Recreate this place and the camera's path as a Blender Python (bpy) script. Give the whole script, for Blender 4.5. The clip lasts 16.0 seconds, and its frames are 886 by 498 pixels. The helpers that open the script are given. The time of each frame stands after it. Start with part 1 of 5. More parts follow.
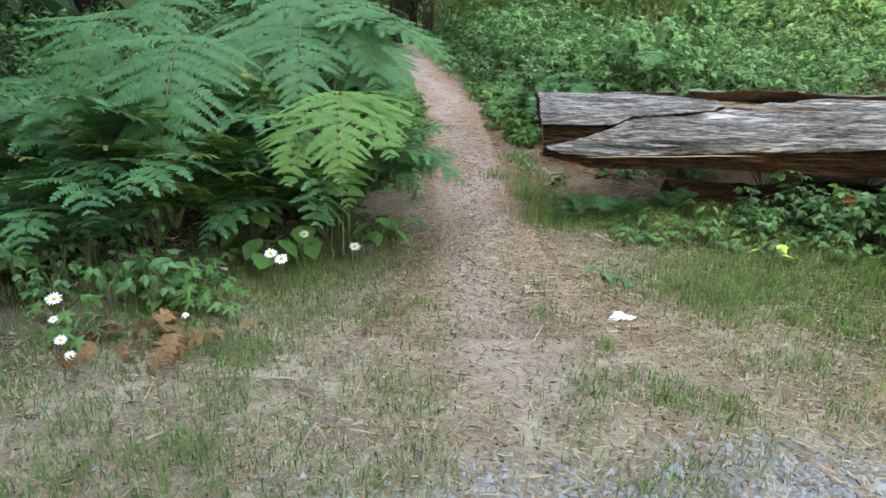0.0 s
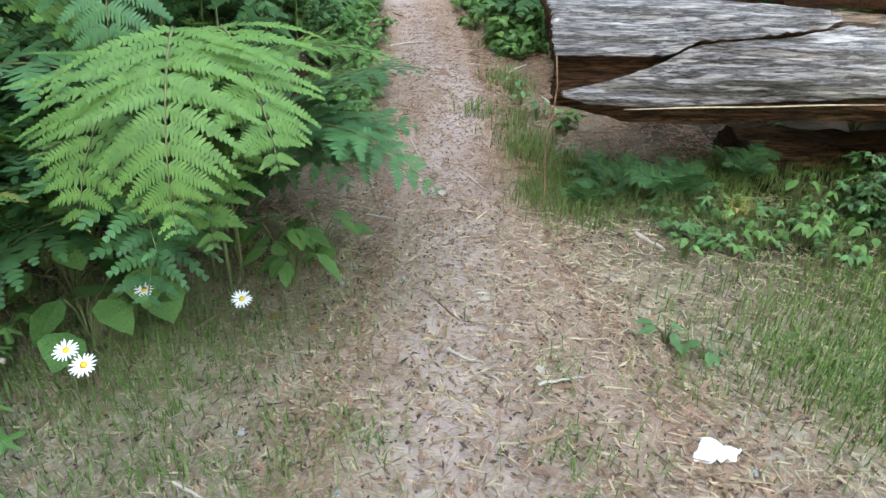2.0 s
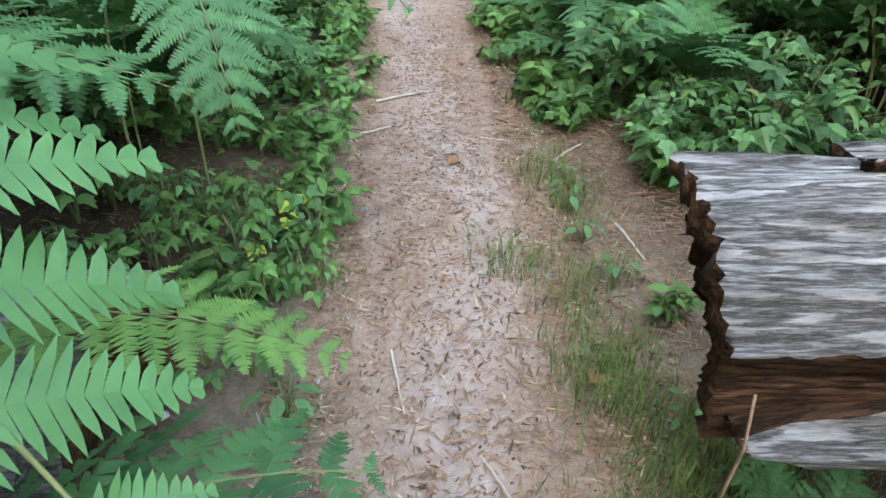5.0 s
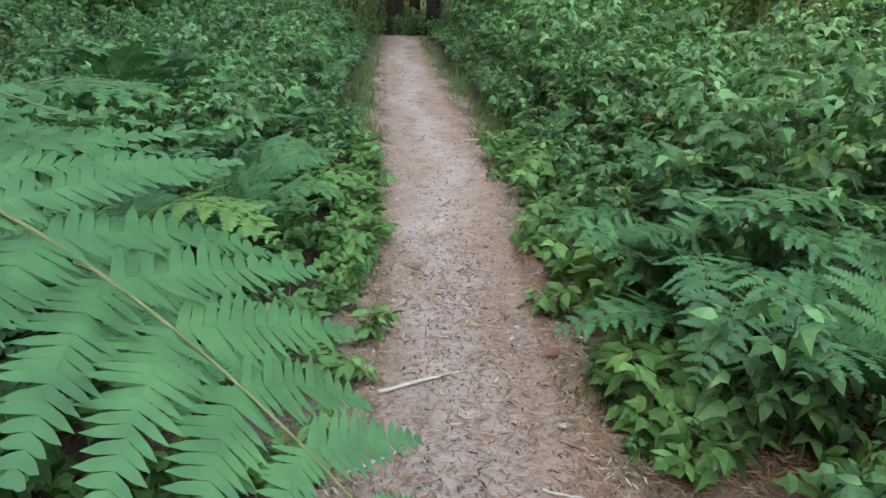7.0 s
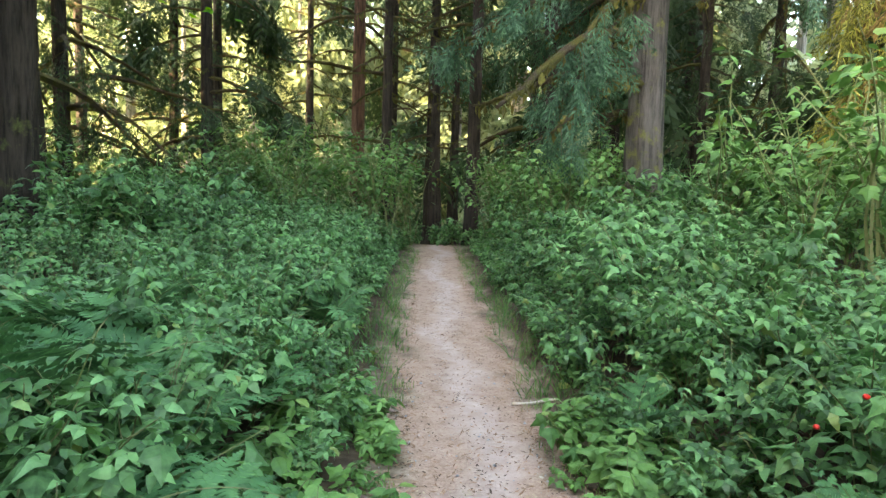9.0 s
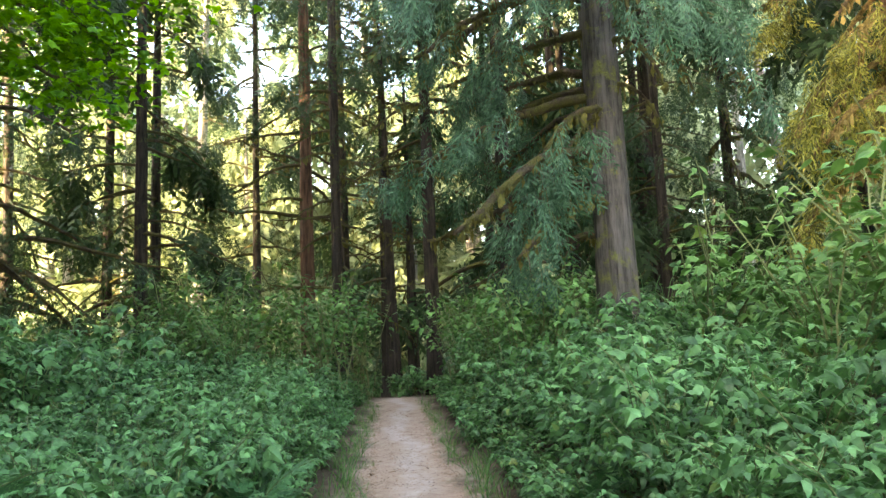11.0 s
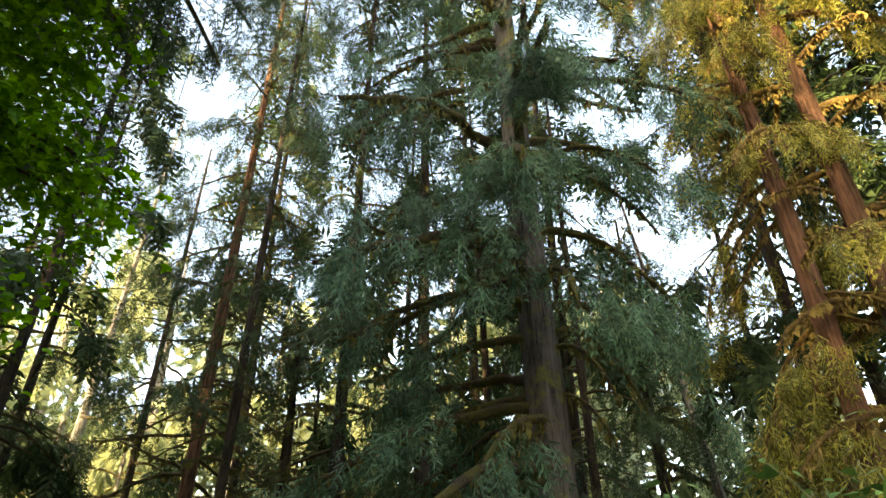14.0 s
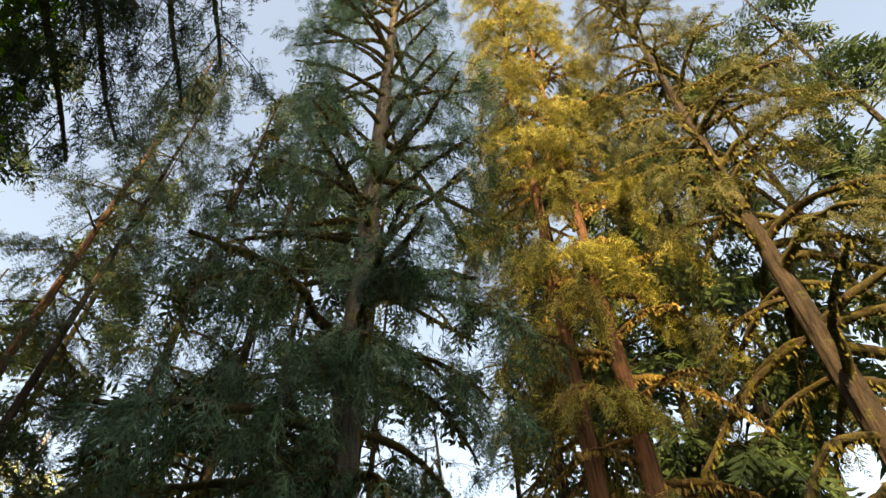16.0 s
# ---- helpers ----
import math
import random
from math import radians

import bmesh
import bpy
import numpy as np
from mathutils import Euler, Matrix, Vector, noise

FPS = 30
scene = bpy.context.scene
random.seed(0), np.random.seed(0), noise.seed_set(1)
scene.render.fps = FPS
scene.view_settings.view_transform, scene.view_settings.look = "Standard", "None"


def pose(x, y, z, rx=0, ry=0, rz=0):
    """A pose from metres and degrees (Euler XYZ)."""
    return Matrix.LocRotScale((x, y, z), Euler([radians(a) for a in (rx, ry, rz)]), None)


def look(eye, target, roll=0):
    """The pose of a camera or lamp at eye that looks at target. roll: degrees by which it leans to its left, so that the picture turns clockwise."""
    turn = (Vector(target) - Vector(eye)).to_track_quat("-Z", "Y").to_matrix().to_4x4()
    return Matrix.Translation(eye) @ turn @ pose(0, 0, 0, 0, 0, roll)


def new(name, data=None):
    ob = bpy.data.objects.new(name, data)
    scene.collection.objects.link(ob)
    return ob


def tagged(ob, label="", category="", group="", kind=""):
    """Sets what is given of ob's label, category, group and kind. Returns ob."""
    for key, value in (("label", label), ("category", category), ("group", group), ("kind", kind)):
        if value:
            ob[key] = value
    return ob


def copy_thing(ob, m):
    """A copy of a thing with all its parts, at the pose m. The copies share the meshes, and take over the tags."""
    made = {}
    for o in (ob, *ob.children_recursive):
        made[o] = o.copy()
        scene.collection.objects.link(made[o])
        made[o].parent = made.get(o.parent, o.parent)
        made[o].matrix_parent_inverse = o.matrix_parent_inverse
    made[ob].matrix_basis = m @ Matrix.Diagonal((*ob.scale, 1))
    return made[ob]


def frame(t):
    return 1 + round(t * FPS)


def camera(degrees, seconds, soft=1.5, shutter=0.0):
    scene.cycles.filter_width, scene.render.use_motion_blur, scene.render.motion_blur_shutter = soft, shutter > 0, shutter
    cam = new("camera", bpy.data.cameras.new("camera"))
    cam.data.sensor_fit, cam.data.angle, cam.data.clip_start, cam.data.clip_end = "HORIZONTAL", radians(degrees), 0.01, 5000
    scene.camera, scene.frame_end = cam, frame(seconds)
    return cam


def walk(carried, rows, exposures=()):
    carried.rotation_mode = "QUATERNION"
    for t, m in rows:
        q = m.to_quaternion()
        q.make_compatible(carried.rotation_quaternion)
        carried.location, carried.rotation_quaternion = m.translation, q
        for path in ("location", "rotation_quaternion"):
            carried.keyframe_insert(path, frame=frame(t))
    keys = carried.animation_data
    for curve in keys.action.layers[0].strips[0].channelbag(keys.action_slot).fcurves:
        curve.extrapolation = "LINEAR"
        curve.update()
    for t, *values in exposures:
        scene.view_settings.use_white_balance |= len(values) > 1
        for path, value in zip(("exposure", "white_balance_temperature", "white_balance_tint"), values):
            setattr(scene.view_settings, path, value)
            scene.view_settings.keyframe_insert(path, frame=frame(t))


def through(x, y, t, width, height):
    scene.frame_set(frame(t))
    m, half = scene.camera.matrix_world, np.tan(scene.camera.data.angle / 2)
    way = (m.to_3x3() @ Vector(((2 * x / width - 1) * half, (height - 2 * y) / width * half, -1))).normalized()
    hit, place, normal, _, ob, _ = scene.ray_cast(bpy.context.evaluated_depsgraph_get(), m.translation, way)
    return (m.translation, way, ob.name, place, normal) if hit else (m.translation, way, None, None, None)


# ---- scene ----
# ---------- camera ----------
cam = camera(66.5, 16.0, soft=1.45)
walk(cam, [
    (0, pose(0.000, 0.000, 1.505, 69.21, -1.26, 0.40)),
    (0.5, pose(-0.022, 0.404, 1.477, 65.48, -1.32, 0.99)),
    (1, pose(0.037, 0.839, 1.475, 62.99, -2.52, 2.84)),
    (1.5, pose(0.037, 1.311, 1.477, 61.09, -0.16, -1.37)),
    (2, pose(0.066, 1.753, 1.444, 58.85, -1.30, -2.11)),
    (2.5, pose(0.103, 2.148, 1.470, 57.57, -1.98, -2.36)),
    (3, pose(0.088, 2.527, 1.460, 55.90, -1.22, -4.67)),
    (3.2, pose(0.085, 2.653, 1.482, 54.84, -0.78, -4.85)),
    (5.3, pose(0.181, 3.984, 1.431, 56.52, -1.45, 0.83)),
    (5.5, pose(0.183, 4.145, 1.442, 58.10, -2.56, 2.47)),
    (6, pose(0.161, 4.492, 1.433, 59.30, -0.09, 2.00)),
    (6.5, pose(0.115, 4.877, 1.459, 63.42, 0.68, -0.87)),
    (7, pose(0.142, 5.248, 1.432, 67.68, -1.19, 1.75)),
    (7.5, pose(0.139, 5.608, 1.453, 71.50, -1.37, 4.05)),
    (8, pose(0.074, 6.009, 1.485, 76.14, 0.52, 3.24)),
    (8.5, pose(0.069, 6.419, 1.497, 80.73, 0.38, 3.75)),
    (9, pose(0.047, 6.804, 1.541, 83.97, -1.57, 4.84)),
    (9.2, pose(0.023, 6.976, 1.535, 86.47, -0.45, 5.08)),
    (11.3, pose(-0.024, 8.235, 1.419, 97.78, 2.56, 1.27)),
    (11.5, pose(-0.003, 8.362, 1.426, 98.96, 0.98, 1.48)),
    (12, pose(0.019, 8.642, 1.454, 102.86, 0.16, 2.42)),
    (12.5, pose(-0.029, 8.920, 1.471, 107.57, 1.46, 2.17)),
    (13, pose(-0.013, 9.209, 1.478, 111.91, 0.39, 1.24)),
    (13.5, pose(-0.060, 9.432, 1.478, 117.72, -0.79, -1.76)),
    (14, pose(-0.158, 9.672, 1.462, 124.04, 0.58, -6.87)),
    (14.5, pose(-0.184, 9.853, 1.486, 127.83, 1.36, -11.46)),
    (15, pose(-0.201, 10.028, 1.499, 133.85, 0.90, -15.28)),
    (15.5, pose(-0.240, 10.198, 1.481, 137.91, -0.34, -19.73)),
    (16, pose(-0.249, 10.375, 1.489, 142.43, 0.35, -27.56)),
], exposures=[(0.0, 4.68, 8300, 8), (3.0, 4.85, 8000, 9), (6.0, 4.7, 7900, 9), (7.5, 4.4, 7900, 8), (9.0, 4.7, 7900, 6), (11.5, 4.6, 7900, 7), (12.5, 4.35, 8100, 8), (13.0, 4.0, 8400, 8), (14.5, 2.95, 9500, 9), (16.0, 2.2, 9800, 12)])

# ---------- world and sun ----------
TO_SUN = Vector((-0.62, -0.64, 0.40)).normalized()
world = bpy.data.worlds.new("sky")
scene.world = world
world.use_nodes = True
wt = world.node_tree
sky = wt.nodes.new("ShaderNodeTexSky")
sky.sky_type = 'NISHITA'
sky.sun_disc = False
sky.sun_elevation = math.asin(TO_SUN.z)
sky.sun_rotation = math.atan2(TO_SUN.x, TO_SUN.y)
sky.dust_density = 2.5
sky.ozone_density = 0.6
wt.links.new(sky.outputs[0], wt.nodes["Background"].inputs[0])
wt.nodes["Background"].inputs[1].default_value = 0.15
sun = new("sun", bpy.data.lights.new("sun", 'SUN'))
sun.data.energy = 3.0
sun.data.angle = radians(0.6)
sun.data.color = (1.0, 0.80, 0.50)
sun.matrix_world = look((0, 0, 40), Vector((0, 0, 40)) - TO_SUN)


# ---------- materials ----------
def node(nt, kind, **sets):
    n = nt.nodes.new(kind)
    for k, v in sets.items():
        n.inputs[k].default_value = v
    return n


def ramp(nt, fac, stops):
    r = nt.nodes.new("ShaderNodeValToRGB")
    while len(r.color_ramp.elements) < len(stops):
        r.color_ramp.elements.new(0.5)
    for e, (p, c) in zip(r.color_ramp.elements, stops):
        e.position, e.color = p, (*c, 1)
    nt.links.new(fac, r.inputs[0])
    return r.outputs[0]


def mixc(nt, fac, a, b, mode='MIX'):
    m = nt.nodes.new("ShaderNodeMix")
    m.data_type, m.blend_type = 'RGBA', mode
    for sock, v in ((m.inputs[0], fac), (m.inputs[6], a), (m.inputs[7], b)):
        if isinstance(v, (int, float)):
            sock.default_value = v
        elif isinstance(v, tuple):
            sock.default_value = (*v, 1)
        else:
            nt.links.new(v, sock)
    return m.outputs[2]


def fresh(name):
    m = bpy.data.materials.new(name)
    m.use_nodes = True
    return m, m.node_tree, m.node_tree.nodes["Principled BSDF"]


def tex_noise(nt, scale, detail=4.0, coords=None, stretch=None, rough=0.55):
    n = node(nt, "ShaderNodeTexNoise", Scale=scale, Detail=detail, Roughness=rough)
    if coords is not None:
        src = coords
        if stretch:
            mp = nt.nodes.new("ShaderNodeMapping")
            mp.inputs["Scale"].default_value = stretch
            nt.links.new(coords, mp.inputs[0])
            src = mp.outputs[0]
        nt.links.new(src, n.inputs["Vector"])
    return n


def bump(nt, bsdf, height, strength, dist=0.02):
    b = node(nt, "ShaderNodeBump", Strength=strength, Distance=dist)
    nt.links.new(height, b.inputs["Height"])
    nt.links.new(b.outputs[0], bsdf.inputs["Normal"])


def leaf_material(name, dark, light, odd=None, through=0.35, gloss=0.45, per_object=0.5):
    """Foliage: colour varies leaf by leaf and plant by plant, light passes through."""
    m, nt, b = fresh(name)
    geo = nt.nodes.new("ShaderNodeNewGeometry")
    info = nt.nodes.new("ShaderNodeObjectInfo")
    stops = [(0.30, dark), (0.92, tuple(1.15 * v for v in light))]
    if odd:
        stops = [(0.30, dark), (0.86, tuple(1.15 * v for v in light)), (0.96, light), (1.0, odd)]
    c1 = ramp(nt, geo.outputs["Random Per Island"], stops)
    c2 = ramp(nt, info.outputs["Random"], [(0.0, tuple(0.75 * v for v in dark)), (1.0, tuple(1.15 * v for v in light))])
    c = mixc(nt, per_object, c1, c2)
    tc = nt.nodes.new("ShaderNodeTexCoord")
    n = tex_noise(nt, 22.0, 3.0, tc.outputs["Object"])
    c = mixc(nt, 0.35, c, ramp(nt, n.outputs[0], [(0.3, tuple(0.6 * v for v in dark)), (0.75, light)]))
    nt.links.new(c, b.inputs["Base Color"])
    b.inputs["Roughness"].default_value = gloss
    b.inputs["Specular IOR Level"].default_value = 0.18
    bump(nt, b, n.outputs[0], 0.25, 0.01)
    tr = nt.nodes.new("ShaderNodeBsdfTranslucent")
    hsv = node(nt, "ShaderNodeHueSaturation", Hue=0.485, Saturation=1.15, Value=1.5)
    nt.links.new(c, hsv.inputs["Color"])
    nt.links.new(hsv.outputs[0], tr.inputs[0])
    mix = nt.nodes.new("ShaderNodeMixShader")
    mix.inputs[0].default_value = through
    nt.links.new(b.outputs[0], mix.inputs[1])
    nt.links.new(tr.outputs[0], mix.inputs[2])
    nt.links.new(mix.outputs[0], nt.nodes["Material Output"].inputs[0])
    return m


def bark_material(name, dark, light, moss=None, moss_amount=0.5, scale=1.0):
    m, nt, b = fresh(name)
    tc = nt.nodes.new("ShaderNodeTexCoord")
    n1 = tex_noise(nt, 17.0 * scale, 8.0, tc.outputs["Object"], (1, 1, 0.09), 0.7)
    n2 = tex_noise(nt, 2.2, 4.0, tc.outputs["Object"])
    c = ramp(nt, n1.outputs[0], [(0.38, tuple(0.6 * v for v in dark)), (0.5, tuple(0.5 * (p + q) for p, q in zip(dark, light))), (0.66, light)])
    c = mixc(nt, 0.3, c, ramp(nt, n2.outputs[0], [(0.35, dark), (0.7, light)]))
    if moss:
        n3 = tex_noise(nt, 3.1, 6.0, tc.outputs["Object"], None, 0.7)
        fac = nt.nodes.new("ShaderNodeMapRange")
        fac.inputs[1].default_value, fac.inputs[2].default_value = 0.62 - 0.25 * moss_amount, 0.72 - 0.2 * moss_amount
        nt.links.new(n3.outputs[0], fac.inputs[0])
        n4 = tex_noise(nt, 60.0, 3.0, tc.outputs["Object"])
        mc = ramp(nt, n4.outputs[0], [(0.3, tuple(0.45 * v for v in moss)), (0.7, moss)])
        c = mixc(nt, fac.outputs[0], c, mc)
    nt.links.new(c, b.inputs["Base Color"])
    b.inputs["Roughness"].default_value = 0.9
    b.inputs["Specular IOR Level"].default_value = 0.2
    bump(nt, b, n1.outputs[0], 1.0, 0.06)
    return m


def plain_material(name, col, rough=0.7, vary=0.25, scale=30.0, spec=0.3):
    m, nt, b = fresh(name)
    tc = nt.nodes.new("ShaderNodeTexCoord")
    geo = nt.nodes.new("ShaderNodeNewGeometry")
    n = tex_noise(nt, scale, 5.0, tc.outputs["Object"])
    lo, hi = tuple((1 - vary) * v for v in col), tuple(min(1, (1 + vary) * v) for v in col)
    c = ramp(nt, n.outputs[0], [(0.3, lo), (0.7, hi)])
    c = mixc(nt, 0.5, c, ramp(nt, geo.outputs["Random Per Island"], [(0.0, lo), (1.0, hi)]))
    nt.links.new(c, b.inputs["Base Color"])
    b.inputs["Roughness"].default_value = rough
    b.inputs["Specular IOR Level"].default_value = spec
    bump(nt, b, n.outputs[0], 0.3, 0.01)
    return m


def weathered_wood(name, dark, mid, light, along=(0.16, 1, 1), scale=30.0):
    """Old wood with grain along x."""
    m, nt, b = fresh(name)
    tc = nt.nodes.new("ShaderNodeTexCoord")
    g1 = tex_noise(nt, scale, 9.0, tc.outputs["Object"], along, 0.7)
    g2 = tex_noise(nt, 2.6, 5.0, tc.outputs["Object"], (0.5, 1, 1))
    g3 = tex_noise(nt, 90.0, 3.0, tc.outputs["Object"], along)
    c = ramp(nt, g1.outputs[0], [(0.34, dark), (0.48, mid), (0.70, light)])
    c = mixc(nt, 0.35, c, ramp(nt, g2.outputs[0], [(0.38, dark), (0.5, mid), (0.62, light)]))
    c = mixc(nt, 0.22, c, ramp(nt, g3.outputs[0], [(0.35, dark), (0.65, light)]))
    g4 = tex_noise(nt, 40.0, 9.0, tc.outputs["Object"], (0.10, 1, 1), 0.68)
    line = ramp(nt, g4.outputs[0], [(0.42, (1, 1, 1)), (0.475, (0.12, 0.10, 0.09)), (0.49, (0.12, 0.10, 0.09)), (0.54, (1, 1, 1))])
    c = mixc(nt, 0.68, c, line, 'MULTIPLY')
    nt.links.new(c, b.inputs["Base Color"])
    b.inputs["Roughness"].default_value = 0.85
    b.inputs["Specular IOR Level"].default_value = 0.2
    add = nt.nodes.new("ShaderNodeMath")
    add.operation = 'ADD'
    nt.links.new(g1.outputs[0], add.inputs[0])
    nt.links.new(line, add.inputs[1])
    bump(nt, b, add.outputs[0], 0.9, 0.03)
    return m


def ground_material():
    m, nt, b = fresh("forest_ground")
    tc = nt.nodes.new("ShaderNodeTexCoord")
    P = tc.outputs["Object"]

    def attr(n):
        a = nt.nodes.new("ShaderNodeAttribute")
        a.attribute_name = n
        return a.outputs["Fac"]
    fine = tex_noise(nt, 55.0, 6.0, P, None, 0.7)
    mid = tex_noise(nt, 7.0, 6.0, P, None, 0.65)
    chips = node(nt, "ShaderNodeTexVoronoi", Scale=42.0, Randomness=1.0)
    nt.links.new(P, chips.inputs["Vector"])
    soil = ramp(nt, mid.outputs[0], [(0.3, (0.022, 0.016, 0.010)), (0.7, (0.08, 0.056, 0.034))])
    dirt = ramp(nt, mid.outputs[0], [(0.25, (0.24, 0.14, 0.10)), (0.5, (0.38, 0.245, 0.185)), (0.75, (0.48, 0.345, 0.275))])
    dirt = mixc(nt, 0.45, dirt, ramp(nt, fine.outputs[0], [(0.3, (0.13, 0.085, 0.06)), (0.7, (0.46, 0.36, 0.28))]))
    straw = ramp(nt, mid.outputs[0], [(0.34, (0.10, 0.08, 0.04)), (0.48, (0.28, 0.215, 0.135)), (0.62, (0.52, 0.45, 0.34))])
    straw = mixc(nt, 0.5, straw, ramp(nt, fine.outputs[0], [(0.3, (0.13, 0.10, 0.06)), (0.7, (0.50, 0.43, 0.32))]))
    big = tex_noise(nt, 1.9, 5.0, P, None, 0.7)
    trodden = ramp(nt, fine.outputs[0], [(0.3, (0.12, 0.08, 0.055)), (0.55, (0.29, 0.205, 0.155)), (0.75, (0.42, 0.33, 0.265))])
    straw = mixc(nt, ramp(nt, big.outputs[0], [(0.44, (0, 0, 0)), (0.56, (0.85, 0.85, 0.85))]), straw, trodden)
    grav = ramp(nt, chips.outputs["Distance"], [(0.1, (0.42, 0.41, 0.42)), (0.6, (0.16, 0.15, 0.15))])
    grav = mixc(nt, 0.4, grav, ramp(nt, fine.outputs[0], [(0.3, (0.15, 0.14, 0.14)), (0.7, (0.50, 0.49, 0.50))]))
    c = mixc(nt, attr("straw"), soil, straw)
    c = mixc(nt, attr("trail"), c, dirt)
    worn = ramp(nt, mid.outputs[0], [(0.3, (0.36, 0.265, 0.225)), (0.7, (0.50, 0.405, 0.365))])
    c = mixc(nt, attr("worn"), c, worn)
    c = mixc(nt, attr("gravel"), c, grav)
    nt.links.new(c, b.inputs["Base Color"])
    b.inputs["Roughness"].default_value = 0.95
    b.inputs["Specular IOR Level"].default_value = 0.15
    bump(nt, b, fine.outputs[0], 0.7, 0.02)
    return m


M_GROUND = ground_material()
M_BRACKEN = leaf_material("bracken_green", (0.022, 0.078, 0.030), (0.096, 0.232, 0.085), None, 0.16, 0.45, 0.3)
M_LADY = leaf_material("yellowing_fern", (0.055, 0.15, 0.040), (0.175, 0.31, 0.080), (0.40, 0.28, 0.10), 0.22, 0.45, 0.3)
M_BERRY = leaf_material("berry_leaf", (0.009, 0.036, 0.012), (0.165, 0.345, 0.130), (0.28, 0.30, 0.09), 0.25, 0.36, 0.22)
M_LOWLEAF = leaf_material("low_leaf", (0.024, 0.078, 0.020), (0.155, 0.305, 0.085), (0.26, 0.27, 0.065), 0.16)
M_GRASS = leaf_material("grass_blade", (0.055, 0.125, 0.024), (0.19, 0.28, 0.085), (0.34, 0.30, 0.15), 0.12, 0.5, 0.1)
M_DRY = plain_material("dry_straw", (0.36, 0.285, 0.185), 0.8, 0.75)
M_CHIP = plain_material("wood_chip", (0.25, 0.15, 0.095), 0.85, 0.6)
M_DARKCHIP = plain_material("dark_chip", (0.075, 0.048, 0.034), 0.9, 0.5)
M_STONE = plain_material("gravel_stone", (0.30, 0.29, 0.29), 0.8, 0.45, 18.0)
M_RUST = plain_material("dead_fern", (0.25, 0.125, 0.06), 0.85, 0.4)
M_STEM = plain_material("stem", (0.13, 0.15, 0.06), 0.7, 0.4)
M_TWIG = plain_material("pale_twig", (0.42, 0.36, 0.29), 0.8, 0.3)
M_CEDARLEAF = leaf_material("cedar_spray", (0.015, 0.044, 0.024), (0.088, 0.175, 0.096), None, 0.18, 0.5, 0.15)
M_FIRLEAF = leaf_material("fir_needles", (0.014, 0.034, 0.014), (0.052, 0.090, 0.034), None, 0.2, 0.55, 0.3)
# golden leaf colour has the low sunlight put into it
M_SUNLEAF = leaf_material("sun_tinted_spray", (0.032, 0.038, 0.010), (0.30, 0.30, 0.066), (0.40, 0.28, 0.065), 0.28, 0.5, 0.08)
# darker copy of the golden spray; partial shade is put into the colour
M_SHADEDLEAF = leaf_material("shade_tinted_spray", (0.018, 0.026, 0.008), (0.115, 0.125, 0.034), (0.24, 0.17, 0.045), 0.24, 0.5, 0.08)
M_MAPLE = leaf_material("maple_leaf", (0.030, 0.12, 0.010), (0.19, 0.44, 0.036), None, 0.55, 0.5, 0.1)
# far leaf colour is paled to stand for strong, blown-out sunlight
M_FARLEAF = leaf_material("sun_paled_far_leaf", (0.12, 0.16, 0.08), (0.34, 0.39, 0.23), None, 0.35, 0.6, 0.4)
# lighter, warmer copy of the moss, coloured as if sunlit
M_SUNMOSS = plain_material("sun_tinted_moss", (0.17, 0.125, 0.038), 0.95, 0.6)
M_MOSS = plain_material("hanging_moss", (0.085, 0.078, 0.018), 0.95, 0.6)
M_CEDARBARK = bark_material("cedar_bark", (0.026, 0.022, 0.020), (0.140, 0.124, 0.112), (0.17, 0.18, 0.05), 0.35)
M_REDBARK = bark_material("red_bark", (0.040, 0.020, 0.013), (0.17, 0.09, 0.055), None)
M_DARKBARK = bark_material("dark_bark", (0.012, 0.009, 0.007), (0.060, 0.046, 0.036), (0.10, 0.11, 0.035), 0.2)
M_GREYBARK = bark_material("grey_bark", (0.12, 0.11, 0.10), (0.34, 0.33, 0.31), None)
M_LIMB = bark_material("mossy_limb", (0.025, 0.019, 0.013), (0.09, 0.065, 0.04), (0.095, 0.088, 0.022), 0.8, 2.0)
# mossy limb again, with warm sunlight put into the moss colour
M_SUNLIMB = bark_material("sun_tinted_mossy_limb", (0.03, 0.02, 0.012), (0.11, 0.07, 0.035), (0.17, 0.12, 0.032), 0.9, 2.0)
M_SILVERWOOD = weathered_wood("silver_wood", (0.045, 0.036, 0.032), (0.37, 0.335, 0.315), (0.84, 0.80, 0.775), (0.13, 1, 1), 72.0)
M_PALEROT = weathered_wood("bared_wood", (0.09, 0.05, 0.03), (0.26, 0.16, 0.10), (0.50, 0.38, 0.28))
M_ROTWOOD = weathered_wood("rotten_wood", (0.020, 0.011, 0.006), (0.10, 0.046, 0.022), (0.26, 0.13, 0.065))
M_PETAL = plain_material("petal_white", (0.82, 0.82, 0.80), 0.6, 0.06)
M_DISC = plain_material("daisy_yellow", (0.72, 0.48, 0.05), 0.7, 0.2)
M_PAPER = plain_material("crumpled_paper", (0.80, 0.80, 0.79), 0.7, 0.1, 60)
M_YELLOW = plain_material("yellow_leaf", (0.42, 0.50, 0.08), 0.6, 0.2)
M_BERRYRED = plain_material("red_berry", (0.62, 0.03, 0.02), 0.35, 0.15)


# ---------- mesh tools ----------
rng = np.random.default_rng(7)


